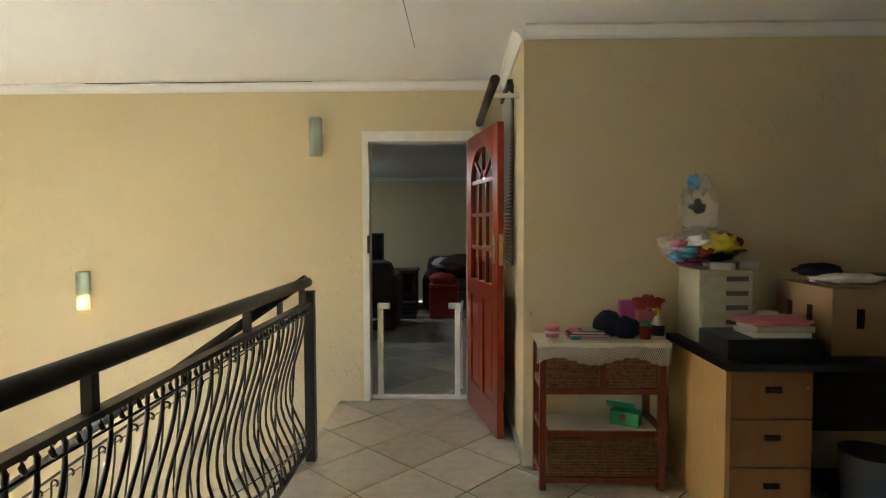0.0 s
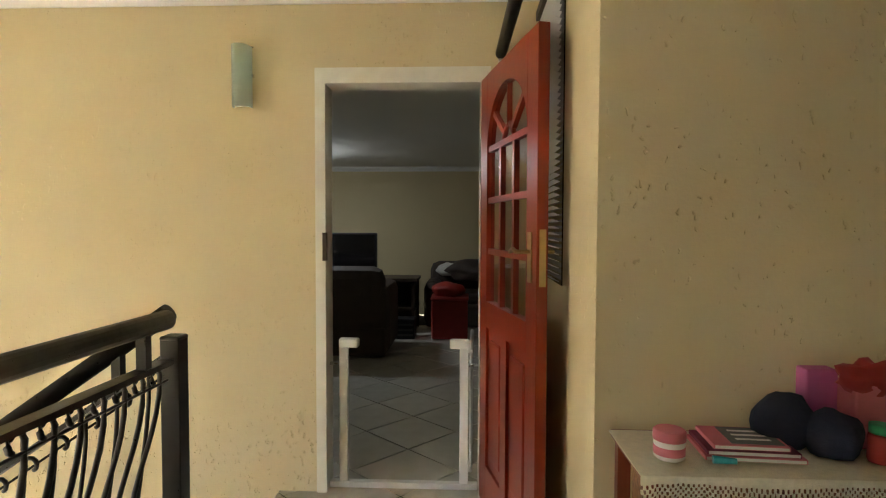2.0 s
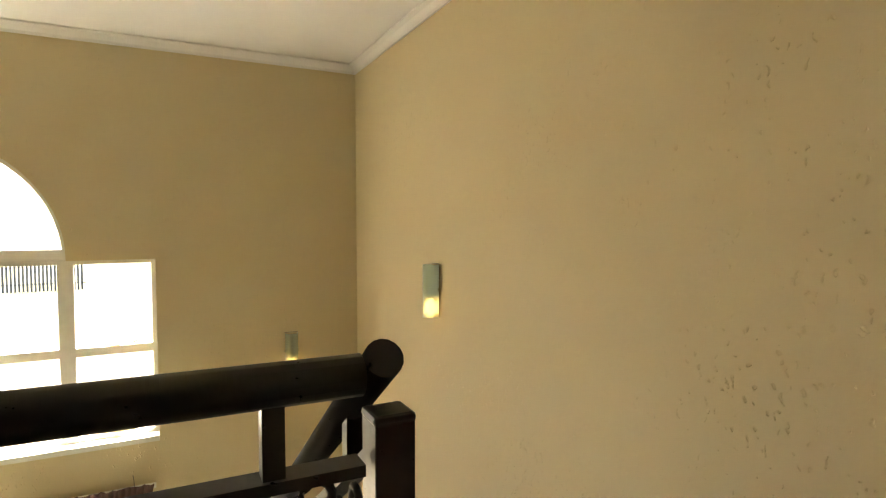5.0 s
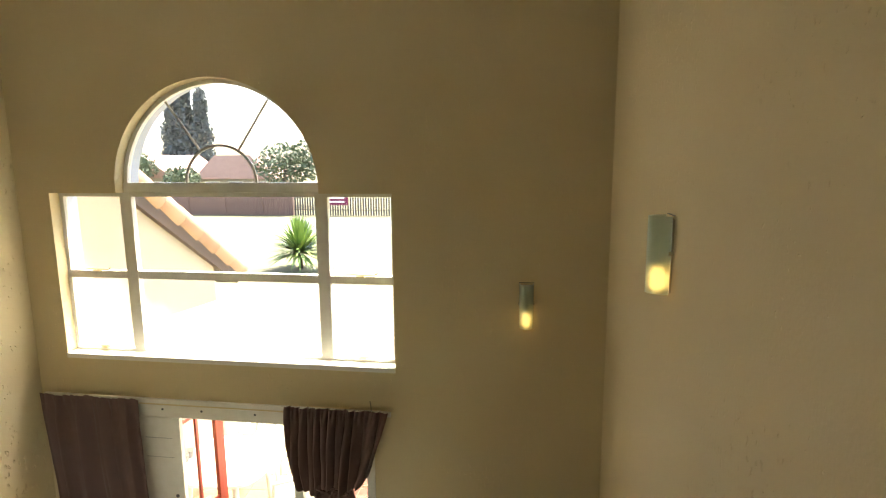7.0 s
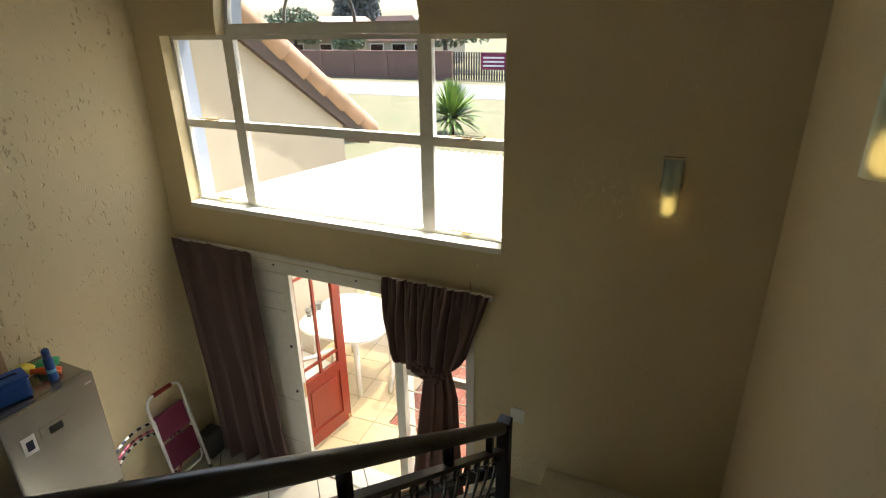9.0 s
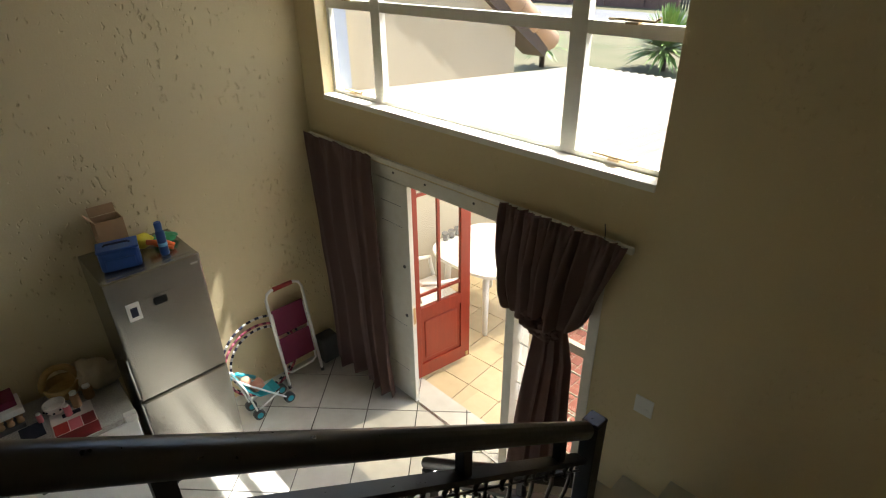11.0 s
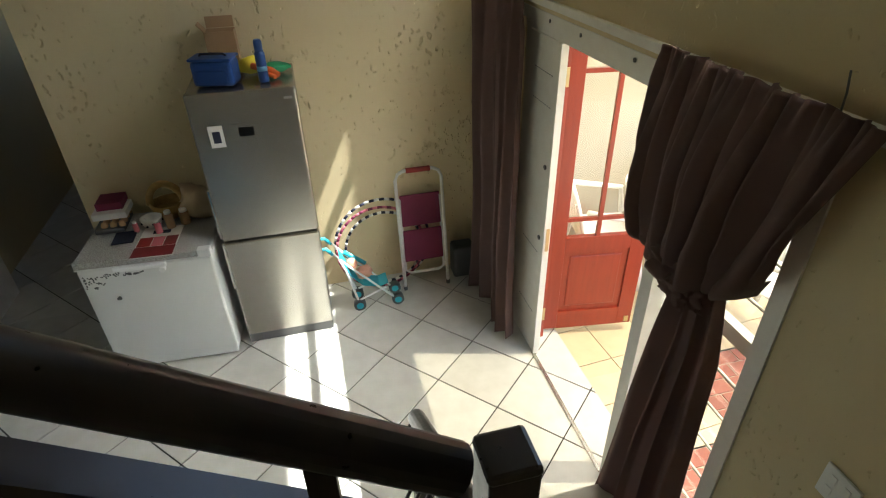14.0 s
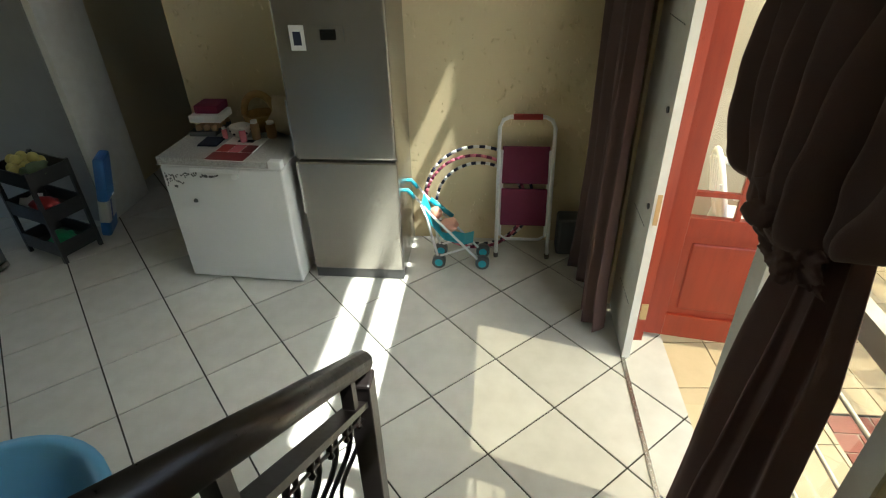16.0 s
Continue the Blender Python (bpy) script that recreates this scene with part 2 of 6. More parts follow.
# ---- mesh helpers ----
def box(bm, x0, x1, y0, y1, z0, z1, bevel=0.0, m=None):
    v = [bm.verts.new((x, y, z)) for x in (x0, x1) for y in (y0, y1) for z in (z0, z1)]
    fs = [bm.faces.new([v[i] for i in f]) for f in ((0, 1, 3, 2), (4, 6, 7, 5), (0, 4, 5, 1), (2, 3, 7, 6), (0, 2, 6, 4), (1, 5, 7, 3))]
    if bevel:
        es = list({e for f in fs for e in f.edges})
        v = list({w for f in bmesh.ops.bevel(bm, geom=es, offset=bevel, segments=2, affect="EDGES", profile=0.5)["faces"] for w in f.verts} | {w for w in v if w.is_valid})
    if m is not None:
        bmesh.ops.transform(bm, matrix=m, verts=[w for w in v if w.is_valid])
    return bm


def bx(*a, bevel=0.0, m=None):
    return box(bmesh.new(), *a, bevel=bevel, m=m)


def tube(bm, pts, r, seg=10, caps=True, flat=None):
    """A round bar along pts; flat: (width, height) gives a bar of rectangular section; r may be a list."""
    pts = [Vector(p) for p in pts]
    rings = []
    up0 = Vector((0, 0, 1))
    for i, p in enumerate(pts):
        d = (pts[min(i + 1, len(pts) - 1)] - pts[max(i - 1, 0)]).normalized()
        side = d.cross(up0)
        if side.length < 0.05:
            side = d.cross(Vector((0, 1, 0)))
        side.normalize()
        up = side.cross(d)
        rad = r[i] if isinstance(r, (list, tuple)) else r
        if flat:
            w, hh = flat[0] / 2, flat[1] / 2
            ring = [p + side * a * w + up * b * hh for a, b in ((-1, -1), (1, -1), (1, 1), (-1, 1))]
        else:
            ring = [p + (side * math.cos(k * math.tau / seg) + up * math.sin(k * math.tau / seg)) * rad for k in range(seg)]
        rings.append([bm.verts.new(q) for q in ring])
    for a, b in zip(rings, rings[1:]):
        for k in range(len(a)):
            f = bm.faces.new((a[k], a[(k + 1) % len(a)], b[(k + 1) % len(a)], b[k]))
            f.smooth = not flat
    if caps:
        bm.faces.new(rings[0][::-1])
        bm.faces.new(rings[-1])
    return bm


def tb(pts, r, seg=10, flat=None):
    return tube(bmesh.new(), pts, r, seg, True, flat)


def lathe(profile, at=(0, 0, 0), seg=20, bm=None, squash=1.0):
    """A turned body from (radius, height) pairs."""
    bm = bm or bmesh.new()
    rings = [[bm.verts.new((at[0] + r * math.cos(k * math.tau / seg), at[1] + squash * r * math.sin(k * math.tau / seg), at[2] + z)) for k in range(seg)] for r, z in profile]
    for a, b in zip(rings, rings[1:]):
        for k in range(seg):
            bm.faces.new((a[k], a[(k + 1) % seg], b[(k + 1) % seg], b[k])).smooth = True
    bm.faces.new(rings[0][::-1])
    bm.faces.new(rings[-1])
    return bm


def blob(at, size, seed=0, rough=0.25, detail=3, bm=None):
    """An uneven soft lump."""
    bm = bm or bmesh.new()
    got = bmesh.ops.create_icosphere(bm, subdivisions=detail, radius=1)["verts"]
    off = Vector((seed * 3.1, seed * 1.7, seed * 0.9))
    for v in got:
        k = 1 + rough * noise.noise(v.co * 1.7 + off) + rough * 0.5 * noise.noise(v.co * 4.5 + off)
        v.co = Vector((v.co.x * size[0] * k, v.co.y * size[1] * k, max(v.co.z * k, -0.8) * size[2])) + Vector(at)
    for f in bm.faces:
        f.smooth = True
    return bm


def link(name, bm, material):
    me = bpy.data.meshes.new(name)
    bmesh.ops.recalc_face_normals(bm, faces=bm.faces)
    bm.to_mesh(me)
    bm.free()
    me.materials.append(material)
    return new(name, me)


def part(name, bm, material, parent, label=""):
    ob = link(name, bm, material)
    ob.parent = parent
    ob.matrix_parent_inverse = parent.matrix_world.inverted()
    return tagged(ob, label)


def thing(name, label, category, group="", at=(0, 0, 0)):
    ob = tagged(new(name), label, category, group)
    ob.location = at
    ob.matrix_world = Matrix.Translation(at)
    return ob


def solid(name, bm, material, label, category, group=""):
    return tagged(link(name, bm, material), label, category, group)


def fixed(name, bm, material, label=""):
    return tagged(link(name, bm, material), label, "", "", "structure")


def prism(bm, poly, axis, a, b):
    """A polygon given in the two other axes, pushed from a to b along axis."""
    def at(p, w):
        return (w, p[0], p[1]) if axis == "x" else (p[0], w, p[1]) if axis == "y" else (p[0], p[1], w)
    lo, hi = [bm.verts.new(at(p, a)) for p in poly], [bm.verts.new(at(p, b)) for p in poly]
    bm.faces.new(lo[::-1])
    bm.faces.new(hi)
    for i in range(len(poly)):
        j = (i + 1) % len(poly)
        bm.faces.new((lo[i], lo[j], hi[j], hi[i]))
    return bm


# ---- plan ----
UP = 2.66            # upper floor
CEILING = 5.15
WEST, WEST_OUT = -3.92, -4.17
NORTH = 4.26
SOUTH = -0.03
EDGE = -0.43         # edge of the upper landing
WY0, WY1, WZ0, WZ1 = 0.24, 2.83, 2.44, 3.675   # stair window
AY, AZ, AR = 1.55, 3.70, 0.767               # its arch
DY0, DY1, DZ = 0.66, 2.65, 2.03               # patio doorway

# ---- walls ----
bm = bmesh.new()
box(bm, WEST_OUT, WEST, SOUTH, WY0, 0, CEILING)
box(bm, WEST_OUT, WEST, WY1, NORTH, 0, CEILING)
box(bm, WEST_OUT, WEST, WY0, DY0, 0, WZ0)
box(bm, WEST_OUT, WEST, DY0, DY1, DZ, WZ0)
box(bm, WEST_OUT, WEST, DY1, WY1, 0, WZ0)
box(bm, WEST_OUT, WEST, WY0, AY - AR, WZ1, CEILING)
box(bm, WEST_OUT, WEST, AY + AR, WY1, WZ1, CEILING)
N = 32
arc = [(AY - AR * math.cos(math.pi * i / N), AZ + AR * math.sin(math.pi * i / N)) for i in range(N + 1)]
for (y0, z0), (y1, z1) in zip(arc, arc[1:]):
    prism(bm, [(y0, z0), (y1, z1), (y1, CEILING), (y0, CEILING)], "x", WEST_OUT, WEST)
fixed("wall_west", bm, CREAM, "cream plastered double-height wall with arched window")
bm = bmesh.new()
box(bm, WEST_OUT, -0.215, NORTH, NORTH + 0.15, 0, CEILING)
box(bm, -0.215, 0.595, NORTH, NORTH + 0.15, 0, UP - 0.003)
box(bm, -0.215, 0.595, NORTH, NORTH + 0.15, 4.76, CEILING)
box(bm, 0.595, 3.4, NORTH, NORTH + 0.15, 0, CEILING)
fixed("wall_north", bm, CREAM, "cream rough-plastered wall along the stairs")
bm = bmesh.new()
box(bm, WEST_OUT, -1.27, SOUTH - 0.15, SOUTH, 0, CEILING)
box(bm, -1.27, EDGE, SOUTH - 0.15, SOUTH, 2.15, CEILING)
fixed("wall_south", bm, CREAM_S, "cream rough-plastered wall behind the fridge")
fixed("wall_passage_end", bx(-0.36, 3.4, -0.6, -0.12, 0, 2.4), WHITE, "pale painted wall end beside a passage")
fixed("wall_kitchen_tiles", bx(-0.31, 3.2, -0.12, -0.11, 0, 2.4), GREYTILE, "grey kitchen wall tiles")
fixed("wall_passage_side", bx(-1.42, -1.27, -3.2, SOUTH - 0.15, 0, 2.4), PANEL, "brown timber passage wall")
# out of view; the opening is added to brighten the passage
bm = bmesh.new()
for a in ((-1.42, -1.15, 0, 2.4), (-0.4, 0.5, 0, 2.4), (-1.15, -0.4, 0, 1.55), (-1.15, -0.4, 2.0, 2.4)):
    box(bm, a[0], a[1], -3.35, -3.2, a[2], a[3])
fixed("wall_passage_back", bm, CREAM, "unseen cream passage wall with an opening added for daylight")
fixed("wall_passage_far", bx(-0.2, -0.05, -3.2, -0.6, 0, 2.4), CREAM)
# unseen east side: a wide gap added to let more daylight in
bm = bmesh.new()
for a in ((-0.12, 0.2, 0, 2.4), (3.9, NORTH, 0, 2.4), (0.2, 3.9, 0, 0.1), (0.2, 3.9, 2.25, 2.4)):
    box(bm, 3.25, 3.4, a[0], a[1], a[2], a[3])
fixed("wall_kitchen", bm, CREAM, "unseen cream kitchen wall with a wide opening added for daylight")
# block of wall beside the doorway, upstairs
fixed("wall_landing", bx(0.875, 5.6, 3.1, 3.25, UP, CEILING), CREAM_L, "cream rough-plastered landing wall")
fixed("wall_landing_return", bx(0.875, 1.025, 3.25, NORTH, UP, CEILING), CREAM)
fixed("wall_landing_east", bx(5.45, 5.6, -1.6, 3.1, UP, CEILING), CREAM)
fixed("wall_landing_south", bx(EDGE - 0.15, 5.6, -1.75, -1.6, UP, CEILING), CREAM)
fixed("wall_landing_west", bx(EDGE - 0.15, EDGE, -1.6, SOUTH - 0.15, UP, CEILING), CREAM)
fixed("ceiling", bx(WEST_OUT, 5.6, -1.75, NORTH + 0.15, CEILING, CEILING + 0.12), CEIL, "white painted ceiling boards")
fixed("upper_slab", bx(EDGE, 5.6, -1.75, NORTH, 2.40, UP - 0.012), CEIL)
fixed("passage_ceiling", bx(-1.42, 0.5, -3.35, SOUTH - 0.15, 2.4, 2.55), CEIL)


def cove(x0, y0, x1, y1, nx, ny, z=CEILING, d=0.065):
    """Cornice moulding along a wall, sticking out by the way (nx, ny)."""
    prof = [(0, 0), (d, 0), (d, -0.012), (d * 0.6, -d * 0.35), (d * 0.25, -d * 0.75), (0.012, -d), (0, -d)]
    b = bmesh.new()
    rings = []
    for x, y in ((x0, y0), (x1, y1)):
        rings.append([b.verts.new((x + nx * (p + 0.002), y + ny * (p + 0.002), z - 0.002 + q)) for p, q in prof])
    for i in range(len(prof)):
        j = (i + 1) % len(prof)
        b.faces.new((rings[0][i], rings[0][j], rings[1][j], rings[1][i]))
    b.faces.new(rings[0])
    b.faces.new(rings[1][::-1])
    return b


for a in ((WEST, NORTH, 0.875, NORTH, 0, -1), (WEST, SOUTH, WEST, NORTH, 1, 0), (WEST, SOUTH, EDGE, SOUTH, 0, 1),
          (0.875, 3.1, 5.45, 3.1, 0, -1), (0.875, 3.1, 0.875, NORTH, -1, 0)):
    fixed("trim", cove(*a), CEIL, "white plaster cornice")

for a in ((0.866, 0.874, 3.1, NORTH - 0.02), (0.866, 5.45, 3.091, 3.099)):
    fixed("baseboard", bx(*a, UP + 0.001, UP + 0.085), TILE, "cream tile skirting")
fixed("trim", bx(-2.35, -0.6, NORTH - 0.074, NORTH - 0.0685, CEILING - 0.009, CEILING - 0.005), GREY, "dark open joint above the cornice")

# ---- upper floor, stairs ----
fixed("floor_upper", bx(EDGE, 5.6, -1.75, NORTH + 0.15, UP - 0.012, UP - 0.004), GROUT, "diagonal cream floor tiles with dark grout")
bm = bmesh.new()
RISE, RUN = 0.18, 0.255
LAND = UP - 10 * RISE
for i in range(1, 10):
    z = UP - i * RISE
    x1 = EDGE - (i - 1) * RUN
    box(bm, x1 - RUN, x1, 3.2, NORTH - 0.002, z - 0.32, z)
box(bm, WEST + 0.002, EDGE - 9 * RUN, 3.2, NORTH - 0.002, LAND - 0.25, LAND)
for i in range(1, 5):
    z = LAND - i * LAND / 5
    box(bm, WEST + 0.002, -2.85, 3.2 - i * RUN, 3.2 - (i - 1) * RUN, 0, z)
fixed("stairs", bm, STAIR, "tiled staircase turning down beside the walls")

# ---- lower floor ----
fixed("floor_lower", bx(WEST_OUT, 3.4, -3.35, NORTH, -0.2, -0.006), GROUT, "diagonal white floor tiles with dark grout")


# ---- iron railings ----
def baluster(bm, p, h, way, bulge):
    """A bellied bar with a hook at its top; p: its foot, way: the railing's direction, bulge: the way it bellies."""
    pts = []
    for k in range(15):
        u = k / 14
        b = 0.1 * (0.5 - 0.5 * math.cos(math.pi * u / 0.4) if u < 0.4 else 0.5 + 0.5 * math.cos(math.pi * (u - 0.4) / 0.6))
        pts.append(Vector(p) + Vector((0, 0, h * u)) + Vector(bulge) * b)
    top = pts[-1]
    for a in (40, 75, 110, 145, 180, 215, 240):
        r = 0.021
        pts.append(top + Vector(way) * r * (1 - math.cos(radians(a))) + Vector((0, 0, r * math.sin(radians(a)))))
    tube(bm, pts, 0.007, 6)
    return bm


def railing(label, a, b, base_a, base_b, bulge, count, bars, tail=0.0):
    """From post a to post b: a round handrail on short stubs, a flat upper bar, bellied bars and a lower bar."""
    a, b = Vector(a), Vector(b)
    t = thing("railing", label, "railing", at=(a.x, a.y, base_a))
    d = (b - a)
    flat_way = Vector((d.x, d.y, 0)).normalized()
    part("handrail", tb([a - d.normalized() * tail, b], 0.029, 16), BLACK, t)
    lower = Vector((0, 0, -0.125))
    part("upper_bar", tb([a + lower, b + lower], 0, flat=(0.042, 0.016)), BLACK, t)
    foot_a, foot_b = Vector((a.x, a.y, base_a + 0.1)), Vector((b.x, b.y, base_b + 0.1))
    part("lower_bar", tb([foot_a, foot_b], 0, flat=(0.03, 0.014)), BLACK, t)
    part("thin_bar", tb([a + lower - Vector((0, 0, 0.055)), b + lower - Vector((0, 0, 0.055))], 0.004, 6), BLACK, t)
    part("thin_bar", tb([foot_a + Vector((0, 0, 0.1)), foot_b + Vector((0, 0, 0.1))], 0.004, 6), BLACK, t)
    for s in bars:
        p = a + d * s
        part("stub", tb([p + Vector((0, 0, -0.12)), p + Vector((0, 0, -0.02))], 0, flat=(0.028, 0.028)), BLACK, t)
    for k in range(count):
        s = (k + 0.5) / count
        p = foot_a.lerp(foot_b, s)
        top = (a + lower).lerp(b + lower, s)
        h = top.z - p.z - 0.03
        part("baluster", baluster(bmesh.new(), p, h, -flat_way, bulge), BLACK, t)
    return t


def newel(x, y, z0, z1, label):
    t = thing("newel_post", label, "post", at=(x, y, z0))
    part("post", bx(x - 0.029, x + 0.029, y - 0.029, y + 0.029, z0, z1, bevel=0.003), BLACK, t)
    b = bx(x - 0.031, x + 0.031, y - 0.031, y + 0.031, z1 - 0.004, z1 + 0.011, bevel=0.0065)
    part("cap", b, BLACK, t)
    return t


PX = -0.37
STUBS = (0.115, 0.414, 0.715, 0.964)
newel(PX, 3.165, UP - 0.01, 3.66, "square black iron newel post at the stair head")
railing("black iron landing railing with bellied bars", (PX, SOUTH - 0.1, 3.742), (PX, 3.125, 3.724), UP, UP, (-1, 0, 0), 40, STUBS)
newel(-2.893, 3.214, LAND - 0.2, 2.05, "square black iron newel post where the stairs turn")
railing("black iron stair railing sloping down to the turn", (PX - 0.03, 3.165, 3.728), (-2.838, 3.214, 2.05), UP - 0.12, LAND + 0.02, (0, -1, 0), 24, (0.06, 0.3, 0.55, 0.78, 0.945), 0.02)
newel(-2.938, 2.372, 0.172, 1.07, "square black iron newel post on the lower steps")
railing("short black iron railing along the lowest steps", (-2.93, 3.18, 1.71), (-2.938, 2.345, 1.103), LAND - 0.05, 0.172, (1, 0, 0), 9, (0.3, 0.86))

# ---- doorway upstairs ----
d = fixed("door_1", bx(-0.235, -0.185, NORTH - 0.012, NORTH + 0.13, UP - 0.003, 4.70), WHITE, "white painted steel frame of the upstairs doorway")
part("frame_side", bx(0.575, 0.625, NORTH - 0.012, NORTH + 0.13, UP - 0.003, 4.70), WHITE, d)
part("frame_head", bx(-0.235, 0.625, NORTH - 0.012, NORTH + 0.13, 4.70, 4.775), WHITE, d)
part("strike_plate", bx(-0.2, -0.183, NORTH - 0.014, NORTH + 0.02, 3.83, 3.97), DARKWOOD, d, "dark metal strike plate")

# ---- the red door leaf, standing open ----
leaf = thing("door_leaf", "open red-stained wooden door with small panes and an arched top light", "door", at=(0.585, 4.245, UP + 0.012))
LM = pose(0.6, 4.24, UP + 0.012, 0, 0, -77.2)
W, H, T = 0.79, 2.03, 0.042
G0, G1, G2, G3, G4 = 0.98, 1.215, 1.45, 1.685, 1.93
for x0, x1 in ((0, 0.115), (W - 0.115, W)):
    part("stile", bx(x0, x1, -T / 2, T / 2, 0, H, bevel=0.003, m=LM), RED, leaf)
part("bottom_rail", bx(0.115, W - 0.115, -T / 2, T / 2, 0, 0.2, m=LM), RED, leaf)
part("lock_rail", bx(0.115, W - 0.115, -T / 2, T / 2, 0.86, G0, m=LM), RED, leaf)
part("centre_stile", bx(W / 2 - 0.04, W / 2 + 0.04, -T / 2, T / 2, 0.2, 0.86, m=LM), RED, leaf)
for x0, x1 in ((0.115, W / 2 - 0.04), (W / 2 + 0.04, W - 0.115)):
    b = bx(x0, x1, -0.008, 0.008, 0.2, 0.86, m=LM)
    box(b, x0 + 0.035, x1 - 0.035, -0.015, 0.015, 0.25, 0.81, bevel=0.01, m=LM)
    part("panel", b, RED, leaf)
GW = W - 0.23
for z in (G1, G2, G3):
    part("glazing_bar", bx(0.115, W - 0.115, -0.014, 0.014, z - 0.013, z + 0.013, m=LM), RED, leaf)
for k in (1, 2):
    x = 0.115 + GW * k / 3
    part("glazing_bar", bx(x - 0.012, x + 0.012, -0.013, 0.013, G0, G3, m=LM), RED, leaf)
b = bmesh.new()
n = 20
arch = [(W / 2 - GW / 2 * math.cos(math.pi * i / n), G3 + 0.245 * math.sin(math.pi * i / n)) for i in range(n + 1)]
for (xa, za), (xb, zb) in zip(arch, arch[1:]):
    prism(b, [(xa, za), (xb, zb), (xb, H), (xa, H)], "y", -T / 2, T / 2)
bmesh.ops.transform(b, matrix=LM, verts=b.verts)
part("top_rail", b, RED, leaf)
for a in (40, 90, 140):
    c, s = math.cos(radians(a)), math.sin(radians(a))
    part("sun_ray", tb([LM @ Vector((W / 2 + 0.06 * c, 0, G3 + 0.06 * s)), LM @ Vector((W / 2 + 0.27 * c, 0, G3 + 0.235 * s))], 0, flat=(0.024, 0.024)), RED, leaf)
part("sun_hub", tb([LM @ Vector((W / 2 + 0.07 * math.cos(radians(a)), 0, G3 + 0.07 * math.sin(radians(a)))) for a in range(0, 181, 15)], 0.013, 6), RED, leaf)
for r in range(3):
    for k in range(3):
        x0 = 0.115 + GW * k / 3
        part("pane", bx(x0 + 0.012, x0 + GW / 3 - 0.012, -0.002, 0.002, (G0, G1, G2)[r] + 0.002, (G1, G2, G3)[r] - 0.013, m=LM), GLASS, leaf).visible_shadow = False
b = bmesh.new()
prism(b, [(W / 2 - (GW / 2 - 0.006) * math.cos(math.pi * i / n), G3 + 0.014 + 0.226 * math.sin(math.pi * i / n)) for i in range(n + 1)], "y", -0.002, 0.002)
bmesh.ops.transform(b, matrix=LM, verts=b.verts)
part("pane", b, GLASS, leaf).visible_shadow = False
hz = 1.24
for s in (-1, 1):
    pl = part("handle_plate", bx(W - 0.085, W - 0.045, s * (T / 2 + 0.0015), s * (T / 2 + 0.005), hz - 0.11, hz + 0.07, m=LM), BRASS, leaf, "worn brass handle plate")
    part("lever", tb([LM @ Vector(p) for p in ((W - 0.065, s * 0.024, hz), (W - 0.065, s * 0.065, hz), (W - 0.09, s * 0.07, hz), (W - 0.13, s * 0.066, hz + 0.008), (W - 0.18, s * 0.062, hz - 0.006))], 0.008, 8), BRASS, pl, "curved brass lever")
part("lock_plate", bx(W + 0.0015, W + 0.004, -0.012, 0.012, hz - 0.12, hz + 0.08, m=LM), BRASS, leaf, "brass lock plate on the door edge")
for z in (0.2, 1.0, 1.8):
    part("hinge", tb([LM @ Vector((-0.008, 0.024, z)), LM @ Vector((-0.008, 0.024, z + 0.1))], 0.008, 8), BRASS, leaf)

# ---- baby gate in the doorway ----
g = thing("baby_gate", "white metal baby gate standing open in the doorway", "gate", at=(0.2, 4.33, UP))
for x0, x1 in ((-0.135, -0.09), (0.48, 0.525)):
    part("upright", bx(x0, x1, 4.31, 4.34, UP, 3.4, bevel=0.004), WHITE_PL, g)
part("bottom_bar", bx(-0.183, 0.573, 4.305, 4.345, UP + 0.001, UP + 0.032, bevel=0.004), WHITE_PL, g)
for x in (-0.135, 0.43):
    part("latch", bx(x, x + 0.1, 4.3, 4.35, 3.385, 3.43, bevel=0.008), WHITE_PL, g)
for z in (3.36, 2.74):
    part("gate_bar", tb([(0.535, 4.36, z), (0.55, 4.93, z)], 0.011, 8), WHITE_PL, g)
for k in range(9):
    part("gate_rod", tb([(0.536 + k * 0.0016, 4.38 + k * 0.065, 2.74), (0.536 + k * 0.0016, 4.38 + k * 0.065, 3.36)], 0.006, 8), WHITE_PL, g)
for x0, x1 in ((-0.183, -0.135), (0.525, 0.573)):
    part("pressure_bolt", tb([(x0, 4.325, 3.3), (x1, 4.325, 3.3)], 0.008, 8), CHROME, g)

# ---- blind on the small window behind the leaf ----
w = fixed("window_2", bx(0.868, 0.873, 3.63, 4.18, 3.78, 4.98), SCREEN, "dark window behind a slatted blind")
bl = thing("venetian_blind", "white slatted blind over a dark window", "blind", at=(0.85, 3.8, 4.9))
part("head_rail", bx(0.83, 0.866, 3.62, 4.18, 4.96, 5.0), DARKWOOD, bl)
for k in range(46):
    z = 3.80 + k * 0.025
    part("slat", bx(-0.012, 0.012, 3.635, 4.16, -0.001, 0.001, m=pose(0.848, 0, z, 0, 20, 0)), WHITE_PL, bl)
pole = thing("curtain_pole", "brown wooden curtain pole on a wall bracket", "curtain pole", at=(0.69, 3.5, 4.82))
part("pole", tb([(0.67, NORTH - 0.06, 4.82), (0.70, 2.92, 4.82)], 0.027, 12), DARKWOOD, pole)
part("bracket", bx(0.70, 0.873, 3.3, 3.312, 4.81, 4.835), WHITE, pole)
part("bracket", bx(0.66, 0.69, NORTH - 0.07, NORTH - 0.002, 4.78, 4.86), WHITE, pole)
solid("ceiling_wire", tb([(0.24, 3.42, CEILING - 0.004), (0.238, 2.9, CEILING - 0.006), (0.235, 2.2, CEILING - 0.004)], 0.002, 6), GREY, "thin loose wire along the ceiling", "wire")


